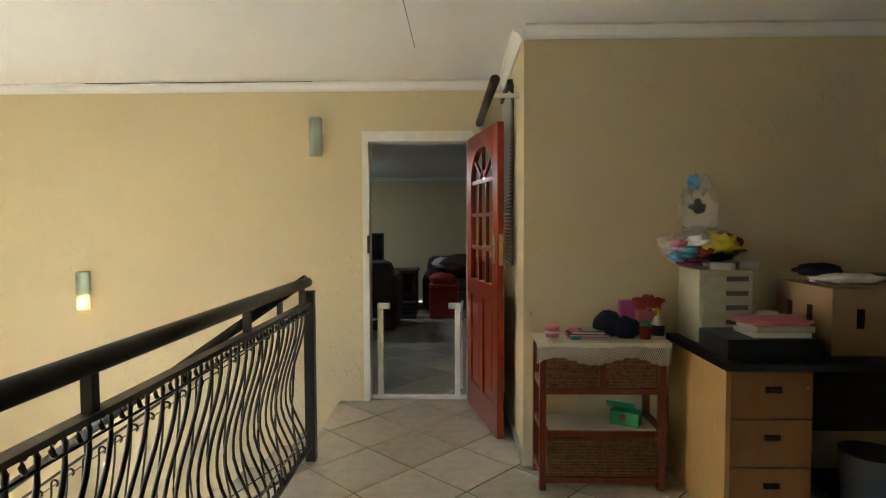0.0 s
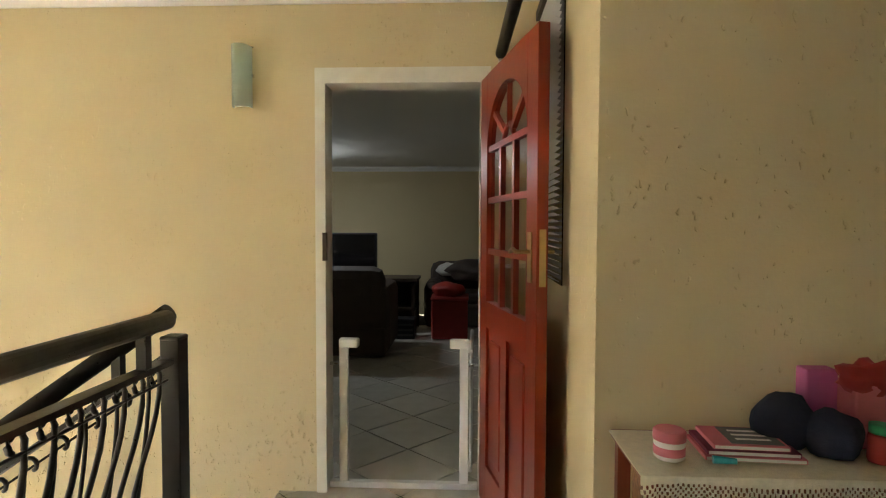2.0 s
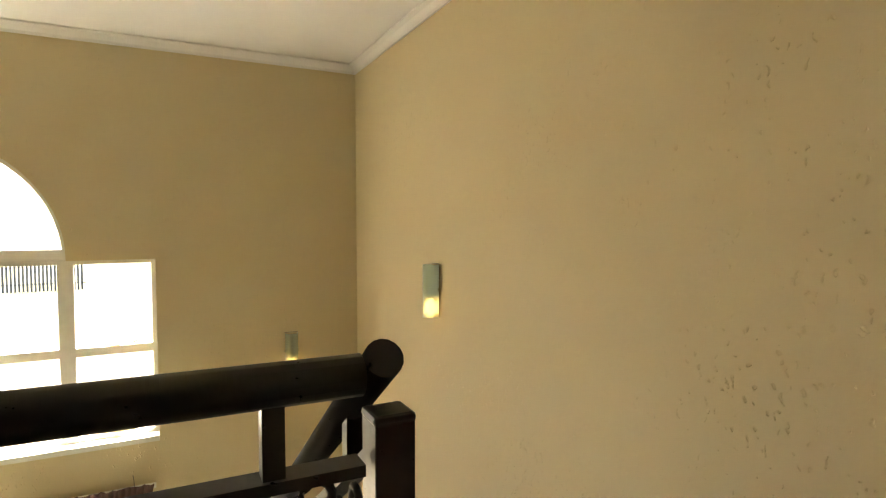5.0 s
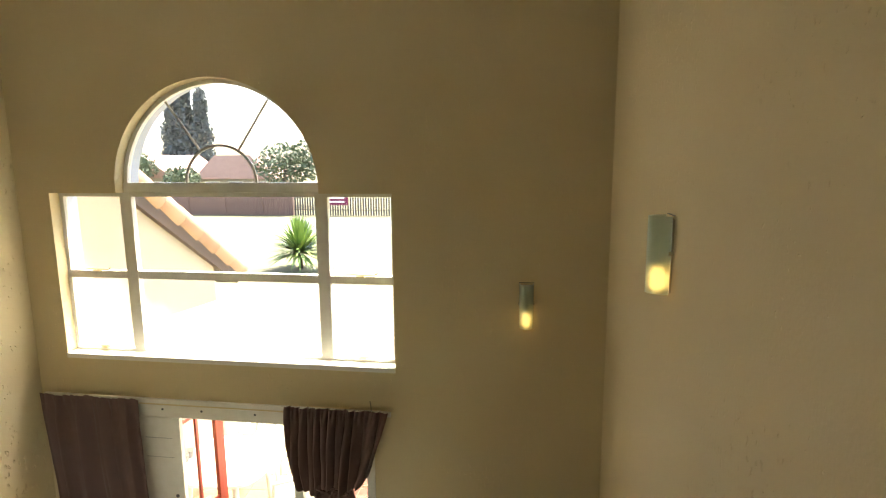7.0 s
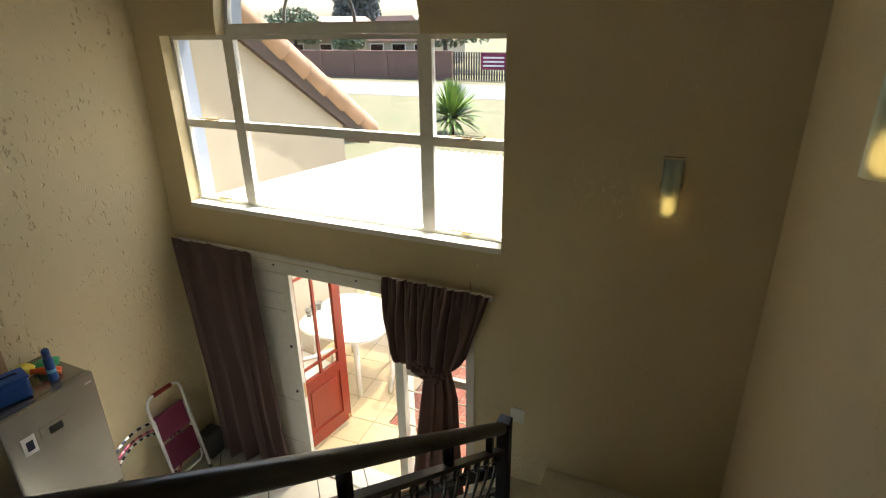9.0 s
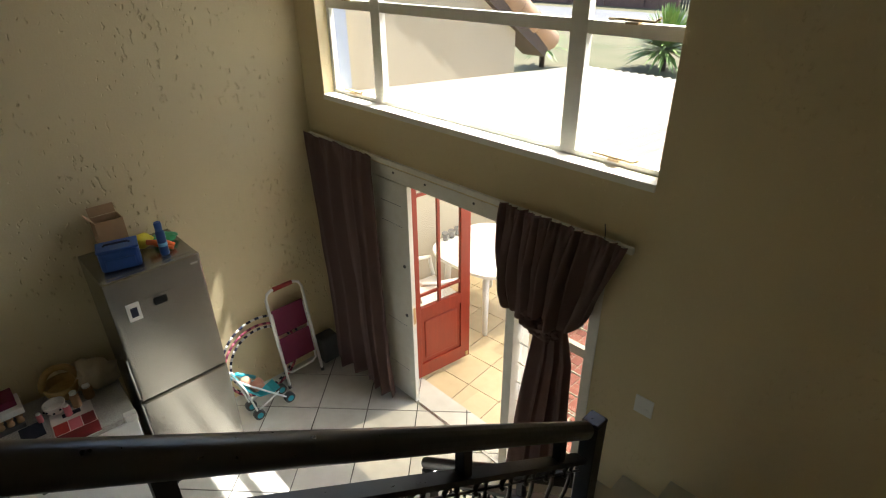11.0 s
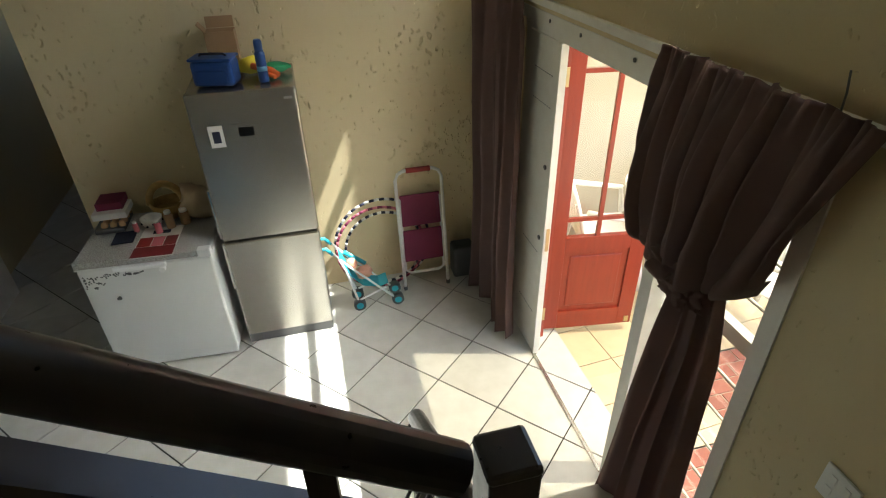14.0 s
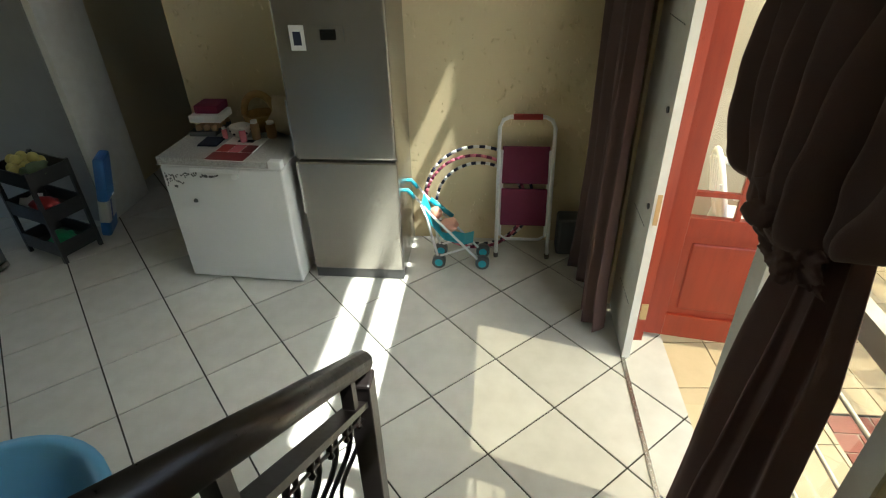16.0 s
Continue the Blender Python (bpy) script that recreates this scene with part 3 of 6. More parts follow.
# ---- wall sconces ----
def sconce(label, x, y, z, turn, lit):
    """A curved frosted glass on a wall plate; x, y: a place on the wall."""
    t = thing("wall_sconce", label, "wall lamp", "stairwell wall lamps", (x, y, z))
    m = pose(x, y, z, 0, 0, turn)
    part("back_plate", bx(-0.04, 0.04, -0.012, -0.002, 0.005, 0.285, bevel=0.003, m=m), CHROME, t)
    b = bmesh.new()
    ring = [(0.047 * math.cos(radians(a)), -0.014 - 0.075 * math.sin(radians(a))) for a in range(0, 181, 12)]
    inner = [(px * 0.9, -0.014 + (py + 0.014) * 0.93) for px, py in ring]
    prism(b, ring + inner[::-1], "z", 0, 0.295)
    bmesh.ops.transform(b, matrix=m, verts=b.verts)
    part("glass_shade", b, FROST, t, "frosted half-round glass").visible_shadow = False
    for s in (-1, 1):
        part("clip", bx(s * 0.047 - 0.006, s * 0.047 + 0.006, -0.022, -0.003, 0.15, 0.165, m=m), CHROME, t)
    part("top_wire", bx(-0.05, 0.05, -0.01, -0.004, 0.297, 0.3, m=m), GREY, t)
    part("bulb_holder", lathe([(0.014, 0), (0.014, 0.05)], m @ Vector((0, -0.045, 0.1)), 10), WHITE_PL, t)
    part("bulb", lathe([(0.01, 0), (0.03, 0.02), (0.032, 0.06), (0.018, 0.095)], m @ Vector((0, -0.045, 0.004)), 16), BULB if lit else WHITE_PL, t, "lit warm bulb" if lit else "")
    return t


sconce("frosted glass wall sconce, unlit, beside the doorway", -0.59, NORTH, 4.58, 0, False)
sconce("frosted glass wall sconce with a warm lit bulb", -2.45, NORTH, 3.395, 0, True)
sconce("frosted glass wall sconce glowing yellow at its foot", WEST, 3.735, 2.79, 90, True)

# ---- room beyond the doorway ----
YF = 9.9
fixed("floor_lounge", bx(-3.5, 3.4, NORTH + 0.15, YF, UP - 0.1, UP - 0.006), GROUT, "diagonal white lounge floor tiles")
fixed("wall_lounge_north", bx(-3.5, 3.4, YF, YF + 0.15, UP, 4.95), CREAM)
fixed("wall_lounge_west", bx(-3.65, -3.5, NORTH + 0.15, YF + 0.15, UP, 4.95), CREAM)
fixed("wall_lounge_east", bx(3.4, 3.55, NORTH + 0.15, YF + 0.15, UP, 4.95), CREAM)
fixed("ceiling_lounge", bx(-3.65, 3.55, NORTH + 0.15, YF + 0.15, 4.9, 5.0), CEIL, "white lounge ceiling")
fixed("trim", cove(-3.5, YF, 3.4, YF, 0, -1, 4.9), CEIL, "white plaster cornice")
tv = thing("television", "black flat-screen television on a low stand", "television", at=(-1.05, 8.6, 3.35))
part("bezel", bx(-1.47, -0.64, 8.6, 8.66, 3.42, 3.92, bevel=0.006), DARK, tv)
part("screen", bx(-1.445, -0.665, 8.595, 8.599, 3.45, 3.9), SCREEN, tv)
part("foot", bx(-1.25, -0.85, 8.52, 8.74, 3.352, 3.37), DARK, tv)
part("neck", bx(-1.1, -1.0, 8.61, 8.65, 3.37, 3.42), DARK, tv)
st = thing("tv_cabinet", "dark low television cabinet", "cabinet", at=(-1.0, 8.7, UP))
part("top", bx(-2.0, -0.1, 8.42, 8.95, 3.31, 3.35, bevel=0.005), DARKWOOD, st)
for x in (-1.95, -1.1, -0.16):
    part("side", bx(x - 0.02, x + 0.02, 8.45, 8.92, UP, 3.31), DARKWOOD, st)
part("back", bx(-1.97, -0.12, 8.9, 8.92, UP, 3.31), DARKWOOD, st)
part("shelf", bx(-1.97, -0.12, 8.45, 8.92, 2.95, 2.975), DARKWOOD, st)
bo = thing("speaker_box", "small dark box on the floor by the cabinet", "box", at=(-0.24, 8.1, UP))
part("body", bx(-0.36, -0.1, 8.05, 8.3, UP, 2.9, bevel=0.01), DARK, bo)
for k in range(3):
    part("strip", bx(-0.34, -0.12, 8.043, 8.049, 2.7 + k * 0.06, 2.725 + k * 0.06), GREY, bo)


def sofa(label, x0, x1, y0, y1, back_y, seat=0.42, back=0.85, arm=0.6):
    t = thing("sofa", label, "sofa", "lounge suite", ((x0 + x1) / 2, (y0 + y1) / 2, UP))
    part("base", bx(x0, x1, y0, y1, UP + 0.02, UP + seat - 0.1, bevel=0.04), SOFA, t)
    part("seat_cushion", bx(x0 + 0.2, x1 - 0.2, y0 + 0.02, y1 - 0.02, UP + seat - 0.1, UP + seat + 0.05, bevel=0.05), SOFA, t)
    yb0, yb1 = (y0, y0 + 0.26) if back_y < 0 else (y1 - 0.26, y1)
    part("backrest", bx(x0 + 0.02, x1 - 0.02, yb0 - 0.01, yb1 + 0.01, UP + 0.25, UP + back, bevel=0.12), SOFA, t)
    for xa, xb in ((x0 - 0.03, x0 + 0.2), (x1 - 0.2, x1 + 0.03)):
        part("arm", bx(xa, xb, y0 + 0.02, y1 - 0.02, UP + 0.02, UP + arm, bevel=0.1), SOFA, t)
    return t


sofa("dark brown upholstered sofa with its back to the doorway", -1.9, -0.3, 7.05, 7.95, -1, 0.42, 0.93, 0.75)
sofa("dark brown upholstered sofa with a cloth thrown over it", -0.02, 1.9, 8.75, 9.6, 1, 0.42, 0.85, 0.62)
solid("throw_blanket", blob((0.75, 8.95, 3.42), (0.5, 0.35, 0.16), 3, 0.3), SOFA, "dark crumpled throw lying over the sofa", "blanket")
solid("white_cushion", blob((0.25, 9.25, 3.4), (0.16, 0.12, 0.1), 5, 0.2), PAPER, "small white cushion on the sofa arm", "cushion")
ot = thing("ottoman", "red square fabric ottoman", "ottoman", at=(0.32, 8.2, UP))
part("body", bx(0.1, 0.53, 8.02, 8.42, UP + 0.01, 3.13, bevel=0.02), REDF, ot)
part("lid", bx(0.09, 0.54, 8.01, 8.43, 3.13, 3.17, bevel=0.015), REDF, ot)
solid("red_cushion", blob((0.3, 8.2, 3.24), (0.2, 0.18, 0.09), 2, 0.2), REDF, "bright red cushion on the ottoman", "cushion")
sl = thing("spot_lamp", "small ceiling spot lamp with two heads, lit", "spot lamp", at=(-1.55, 8.0, 4.9))
part("rose", lathe([(0.05, -0.03), (0.05, 0)], (-1.45, 8.0, 4.898), 14), CHROME, sl)
for dx, s in ((-0.12, 1), (0.1, -1)):
    part("arm", tb([(-1.45, 8.0, 4.86), (-1.45 + dx, 7.98, 4.82)], 0.008, 8), CHROME, sl)
    part("head", lathe([(0.02, 0.06), (0.035, 0.0)], (-1.45 + dx, 7.97, 4.76), 12), CHROME, sl)
    part("bulb", lathe([(0.03, -0.012), (0.03, 0)], (-1.45 + dx, 7.97, 4.757), 12), SPOTB, sl)

# ---- stair window ----
GX = -4.03


def window():
    t = fixed("window_1", bx(GX - 0.02, GX + 0.02, WY0, WY1, WZ0, WZ0 + 0.035), WHITE, "arched steel-framed stair window with cream frames")
    def fr(name, y0, y1, z0, z1, d=0.02):
        return part(name, bx(GX - d, GX + d, y0, y1, z0, z1), WHITE, t)
    fr("window_frame", WY0, WY0 + 0.03, WZ0 + 0.035, WZ1 - 0.03)
    fr("window_frame", WY1 - 0.03, WY1, WZ0 + 0.035, WZ1 - 0.03)
    fr("window_frame", WY0, WY1, WZ1 - 0.03, WZ1, 0.022)
    m1, m2 = 0.79, 2.30
    for y in (m1, m2):
        fr("mullion", y - 0.045, y + 0.045, WZ0 + 0.035, WZ1 - 0.03, 0.024)
    tz = 3.055
    for y0, y1 in ((WY0 + 0.03, m1 - 0.045), (m1 + 0.045, m2 - 0.045), (m2 + 0.045, WY1 - 0.03)):
        fr("transom", y0, y1, tz - 0.03, tz + 0.03)
        for z0, z1 in ((WZ0 + 0.035, tz - 0.03), (tz + 0.03, WZ1 - 0.03)):
            part("pane", bx(GX - 0.002, GX + 0.002, y0, y1, z0, z1), GLASS, t).visible_shadow = False
    for y0, y1 in ((WY0 + 0.03, m1 - 0.045), (m2 + 0.045, WY1 - 0.03)):
        for z in (WZ0 + 0.05, tz + 0.04):
            yc = (y0 + y1) / 2
            st_ = part("stay", tb([(GX + 0.03, yc - 0.12, z), (GX + 0.045, yc - 0.05, z + 0.004), (GX + 0.04, yc + 0.1, z), (GX + 0.06, yc + 0.13, z + 0.02)], 0.006, 6), BRASS, t, "brass window stay")
            part("peg", bx(GX + 0.022, GX + 0.05, yc - 0.03, yc + 0.03, z - 0.014, z - 0.004), BRASS, st_)
            part("casement_edge", bx(GX + 0.02, GX + 0.026, y0, y1, z - 0.028, z - 0.012), WHITE, t)
    ya, yb = AY - AR, AY + AR
    fr("arch_transom", ya, yb, WZ1 + 0.002, WZ1 + 0.07, 0.026)
    k = 28
    b = bmesh.new()
    o = [(AY - (AR - 0.002) * math.cos(math.pi * i / k), AZ + (AR - 0.002) * math.sin(math.pi * i / k)) for i in range(k + 1)]
    q = [(AY - (AR - 0.03) * math.cos(math.pi * i / k), AZ + (AR - 0.03) * math.sin(math.pi * i / k)) for i in range(k + 1)]
    for i in range(k):
        prism(b, [o[i], o[i + 1], q[i + 1], q[i]], "x", GX - 0.02, GX + 0.02)
    part("arch_frame", b, WHITE, t)
    b = bmesh.new()
    prism(b, q, "x", GX - 0.002, GX + 0.002)
    part("pane", b, GLASS, t).visible_shadow = False
    z0 = WZ1 + 0.07
    part("fan_arc", tb([(GX, AY - 0.27 * math.cos(radians(a)), z0 + 0.265 * math.sin(radians(a))) for a in range(0, 181, 10)], 0.011, 6), WHITE, t)
    for a in (58, 122):
        c, s = math.cos(radians(a)), math.sin(radians(a))
        part("fan_spoke", tb([(GX, AY + 0.27 * c, z0 + 0.265 * s), (GX, AY + 0.73 * c, AZ + 0.73 * s)], 0.009, 6), WHITE, t)
    part("window_sill", bx(GX + 0.02, WEST + 0.012, WY0 + 0.001, WY1 - 0.001, WZ0 - 0.03, WZ0 + 0.008, bevel=0.003), WHITE, t)
    return t


window()
# thin strips paint the sky-blue shade onto the outer reveal
fixed("trim", bx(WEST_OUT, GX - 0.03, WY0 + 0.002, WY0 + 0.006, WZ0 + 0.01, WZ1), SKYSHADE, "outer reveal of the stair window, coloured as blue sky shade")
bm = bmesh.new()
for (y0, z0), (y1, z1) in list(zip(arc, arc[1:]))[:N // 2]:
    q0, q1 = Vector((AY - y0, AZ - z0)) * 0.008, Vector((AY - y1, AZ - z1)) * 0.008
    prism(bm, [(y0, z0), (y1, z1), (y1 + q1.x, z1 + q1.y), (y0 + q0.x, z0 + q0.y)], "x", WEST_OUT, GX - 0.03)
fixed("trim", bm, SKYSHADE, "outer reveal of the arch, coloured as blue sky shade")

# ---- patio doorway ----
d = fixed("door_2", bx(-4.0, -3.935, DY0, DY1, 1.955, DZ + 0.03), WHITE, "white steel frame of the patio doorway")
part("head_strip", bx(-3.935, -3.915, DY0 - 0.02, DY1 + 0.01, 2.0, 2.06), WHITE, d)
part("jamb", bx(-4.0, -3.93, 2.02, 2.09, 0.0, 1.955), WHITE, d)
part("jamb", bx(-4.16, -4.0, 2.02, 2.05, 0.0, DZ), WHITE, d)
part("jamb", bx(-3.985, -3.912, 2.6, 2.66, 0.0, 1.955), WHITE, d)
part("jamb", bx(-4.0, -3.94, DY0, 0.72, 0.0, 1.955), WHITE, d)
part("track", bx(-3.945, -3.925, 1.1, 2.02, -0.001, 0.006), STEEL, d, "metal floor track")
for y in (1.0, 1.32, 1.75):
    part("screw_cap", tb([(-3.914, y, 2.03), (-3.911, y, 2.03)], 0.009, 8), GREY, d)
part("side_pane", bx(-4.03, -4.026, 2.09, 2.6, 0.05, 1.955), GLASS, d).visible_shadow = False
for k in range(11):
    z = 0.14 + k * 0.165
    part("burglar_bar", tb([(-4.0, 2.09, z), (-4.0, 2.6, z)], 0.006, 6), WHITE, d)
part("mid_rail", bx(-4.02, -3.985, 2.09, 2.6, 1.28, 1.34), WHITE, d)
# white folded steel shutter panel
sp = thing("steel_shutter", "white steel security panel folded beside the doorway", "security door", at=(-3.95, 0.95, 0))
part("panel", bx(-3.966, -3.932, 0.735, 1.095, 0.004, 1.95, bevel=0.003), WHITE, sp)
# perforations are uncut: dark grey strips stand for the shade in them
for z in (0.3, 0.75, 1.62, 1.78):
    for k in range(9):
        part("slot", bx(-3.9318, -3.9305, 0.82 + k * 0.026, 0.835 + k * 0.026, z, z + 0.004), GREY, sp)
for z in (0.86, 1.3):
    part("lock", tb([(-3.932, 1.05, z), (-3.926, 1.05, z)], 0.014, 10), GREY, sp, "dark round lock")
part("edge_strip", bx(-3.968, -3.93, 1.096, 1.115, 0.004, 1.95), WHITE, sp)
part("strike", bx(-3.962, -3.942, 1.1155, 1.118, 0.8, 0.95), BRASS, sp)
# red patio door, swung out
rd = thing("patio_door", "red-stained wooden patio door with glass, swung open outwards", "door", at=(-4.06, 0.93, 0))
RM = pose(-4.065, 0.915, 0.03, 0, 0, 180 - 8.5)
RW, RH = 0.62, 1.93
for x0, x1 in ((0, 0.1), (RW - 0.1, RW)):
    part("stile", bx(x0, x1, -0.02, 0.02, 0, RH, bevel=0.003, m=RM), RED, rd)
part("bottom_rail", bx(0.1, RW - 0.1, -0.02, 0.02, 0, 0.14, m=RM), RED, rd)
part("mid_rail", bx(0.1, RW - 0.1, -0.02, 0.02, 0.62, 0.72, m=RM), RED, rd)
part("top_rail", bx(0.1, RW - 0.1, -0.02, 0.02, RH - 0.1, RH, m=RM), RED, rd)
b = bx(0.1, RW - 0.1, -0.006, 0.006, 0.14, 0.62, m=RM)
box(b, 0.14, RW - 0.14, -0.014, 0.014, 0.18, 0.58, bevel=0.01, m=RM)
part("panel", b, RED, rd)
part("glazing_bar", bx(0.1 + 0.19, 0.1 + 0.215, -0.012, 0.012, 0.72, RH - 0.1, m=RM), RED, rd)
for z in (0.83, RH - 0.21):
    part("glazing_bar", bx(0.1, RW - 0.1, -0.011, 0.011, z, z + 0.024, m=RM), RED, rd)
part("pane", bx(0.1, RW - 0.1, -0.002, 0.002, 0.72, RH - 0.1, m=RM), GLASS, rd).visible_shadow = False
part("frame_post", bx(-4.06, -3.985, 0.86, 0.972, 0, DZ), RED, rd)
for z in (0.15, 1.7):
    part("hinge", bx(-4.055, -4.02, 0.973, 0.978, z, z + 0.1), BRASS, rd)
part("kick_stop", bx(RW - 0.05, RW - 0.02, -0.03, -0.02, 0.02, 0.06, m=RM), BRASS, rd)
so = thing("wall_switch", "white double light switch", "switch", at=(WEST, 2.99, 1.2))
part("plate", bx(WEST + 0.002, WEST + 0.011, 2.93, 3.03, 1.19, 1.3, bevel=0.003), WHITE_PL, so)
for y in (2.952, 2.992):
    for z in (1.212, 1.254):
        part("rocker", bx(WEST + 0.011, WEST + 0.015, y, y + 0.02, z, z + 0.026, bevel=0.002), WHITE_PL, so)


# ---- curtains ----
def cloth(name, rows, parent, seed, folds=9, cols=150):
    """A gathered cloth from rows of (height, y from, y to, x, fold depth): small pleats at the heading, broad folds below."""
    b = bmesh.new()
    out = []
    top = rows[0][0]
    for z, y0, y1, x, dep in rows:
        head = max(0, 1 - (top - z) / 0.16) if top > 2 else 0
        line = []
        for k in range(cols + 1):
            s = k / cols
            ph = folds * math.tau * (s + 0.05 * math.sin(5 * s + seed) + 0.03 * noise.noise(Vector((s * 3, z * 0.9, seed))))
            wob = 0.6 * noise.noise(Vector((s * 4, z * 1.1, seed))) + 0.18 * noise.noise(Vector((s * 9 + z * 2, z * 2.5, seed + 3)))
            soft = math.sin(ph) * (0.75 + 0.5 * noise.noise(Vector((s * 7, seed, 1)))) + 0.3 * math.sin(1.7 * ph + seed)
            pl = math.sin(s * math.tau * folds * 2.6 + seed + 1.5 * math.sin(9 * s))
            line.append(b.verts.new((x + dep * (1 - 0.6 * head) * (soft + wob) + 0.009 * head * pl, y0 + (y1 - y0) * s + 0.3 * dep * math.cos(ph), z + head * 0.008 * pl + 0.012 * noise.noise(Vector((s * 5, seed, z))))))
        out.append(line)
    for a, c in zip(out, out[1:]):
        for k in range(cols):
            b.faces.new((a[k], a[k + 1], c[k + 1], c[k])).smooth = True
    ob = part(name, b, CURTAIN, parent)
    ob.modifiers.new("thick", "SOLIDIFY").thickness = 0.003
    return ob


def swag(name, parent, hem, top, bulge, seed, cols=220, n_=60):
    """A cloth hung from a level rail and gathered up: hem gives (share of the width, y, z) along its lower edge, folds run to the gather."""
    b = bmesh.new()
    out = []
    for i in range(n_ + 1):
        v = i / n_
        line = []
        for k in range(cols + 1):
            s = k / cols
            h = max(m_ for m_ in range(len(hem) - 1) if hem[m_][0] <= s)
            w_ = (s - hem[h][0]) / (hem[h + 1][0] - hem[h][0])
            hy, hz = hem[h][1] + (hem[h + 1][1] - hem[h][1]) * w_, hem[h][2] + (hem[h + 1][2] - hem[h][2]) * w_
            ty = top[0] + (top[1] - top[0]) * s
            head = max(0, 1 - v / 0.16)
            low = max(0, (v - 0.84) / 0.16)
            drift = 0.05 * math.sin(6 * s + seed) + 0.03 * noise.noise(Vector((s * 4, v * 1.6, seed)))
            ph = 11 * math.tau * (s + drift)
            pl = math.sin(s * math.tau * 22 + 2 * math.sin(8 * s + seed))
            deep = 0.75 + 0.9 * noise.noise(Vector((s * 7, v * 1.5, seed)))
            soft = (2 * abs(math.sin(ph / 2)) ** 0.7 - 1) * deep + 0.4 * math.sin(0.45 * ph + seed + 1.5 * v)
            crush = noise.noise(Vector((s * 11, v * 8, seed + 5))) * max(0, v - 0.5) * 2
            fine = noise.noise(Vector((s * 26, v * 5, seed + 9)))
            dep = 0.015 + 0.032 * min(1, v * 2.2)
            out_ = bulge * math.sin(math.pi * min(1, v * 0.9)) ** 0.8 * math.sin(math.pi * (0.15 + 0.75 * s))
            x = top[2] + out_ + dep * soft + 0.012 * head * pl + 0.02 * crush + 0.004 * fine - 0.055 * low * low
            sag = -0.03 * math.sin(math.pi * v) * s
            z = top[3] + (hz - top[3]) * min(1, v * 1.07) + 0.05 * low * low + head * 0.008 * pl * (0.4 + 1.2 * abs(noise.noise(Vector((s * 8, seed, 2))))) + 0.012 * crush + sag * 0.4
            y = ty + (hy - ty) * v ** (1.5 - 0.4 * s) + 0.008 * math.cos(ph) * min(1, 3 * v)
            line.append(b.verts.new((x, y, z)))
        out.append(line)
    for a, c in zip(out, out[1:]):
        for k in range(cols):
            b.faces.new((a[k], a[k + 1], c[k + 1], c[k])).smooth = True
    ob = part(name, b, CURTAIN, parent)
    ob.modifiers.new("thick", "SOLIDIFY").thickness = 0.003
    return ob


def lerp_rows(keys, n):
    got = []
    for i in range(n + 1):
        u = i / n * (len(keys) - 1)
        k = min(int(u), len(keys) - 2)
        f = u - k
        f = f * f * (3 - 2 * f)
        got.append(tuple(p + (q - p) * f for p, q in zip(keys[k], keys[k + 1])))
    return got


CX = -3.83
rl = thing("curtain_rail", "white curtain rail above the patio doorway", "curtain rail", at=(CX, 1.4, 2.11))
part("rail", bx(CX - 0.055, CX - 0.03, 0.04, 2.80, 2.10, 2.135, bevel=0.004), WHITE, rl)
for y in (0.2, 1.4, 2.7):
    part("bracket", bx(WEST + 0.002, CX - 0.055, y - 0.012, y + 0.012, 2.1, 2.12), WHITE, rl)
ca = thing("curtain", "long brown gathered curtain hanging to the floor", "curtain", "doorway curtains", (CX, 0.5, 0))
cloth("cloth", lerp_rows([(2.14, 0.05, 0.86, CX, 0.02), (1.95, 0.06, 0.86, CX, 0.034), (1.4, 0.1, 0.88, CX + 0.005, 0.04), (0.7, 0.16, 0.9, CX + 0.01, 0.05), (0.04, 0.22, 0.95, CX + 0.02, 0.058)], 30), ca, 1.3, 6)
cb = thing("curtain", "brown curtain knotted up at its middle, its tail hanging", "curtain", "doorway curtains", (CX, 2.3, 0))
swag("cloth", cb, [(0, 2.1, 1.55), (0.12, 2.14, 1.5), (0.3, 2.24, 1.465), (0.45, 2.33, 1.465), (0.58, 2.41, 1.49), (0.75, 2.5, 1.53), (0.9, 2.57, 1.575), (1, 2.605, 1.62)], (2.02, 2.79, CX - 0.005, 2.15), 0.05, 4.1)
cloth("tail", lerp_rows([(1.55, 2.32, 2.5, CX - 0.02, 0.014), (1.3, 2.3, 2.56, CX - 0.005, 0.024), (0.8, 2.23, 2.58, CX, 0.032), (0.08, 2.15, 2.62, CX, 0.04)], 26), cb, 2.2, 3.6)
for k, (p, q) in enumerate((((0.045, 2.33, 1.535), (0.04, 0.075, 0.05)), ((0.05, 2.42, 1.5), (0.035, 0.065, 0.045)), ((0.03, 2.36, 1.47), (0.035, 0.09, 0.03)))):
    part("knot", blob((CX + p[0], p[1], p[2]), q, 9 + k, 0.8, 4), CURTAIN, cb)
part("hook_wire", tb([(CX, 2.67, 2.12), (CX + 0.005, 2.67, 2.19), (CX + 0.01, 2.665, 2.235)], 0.0025, 6), GREY, cb)

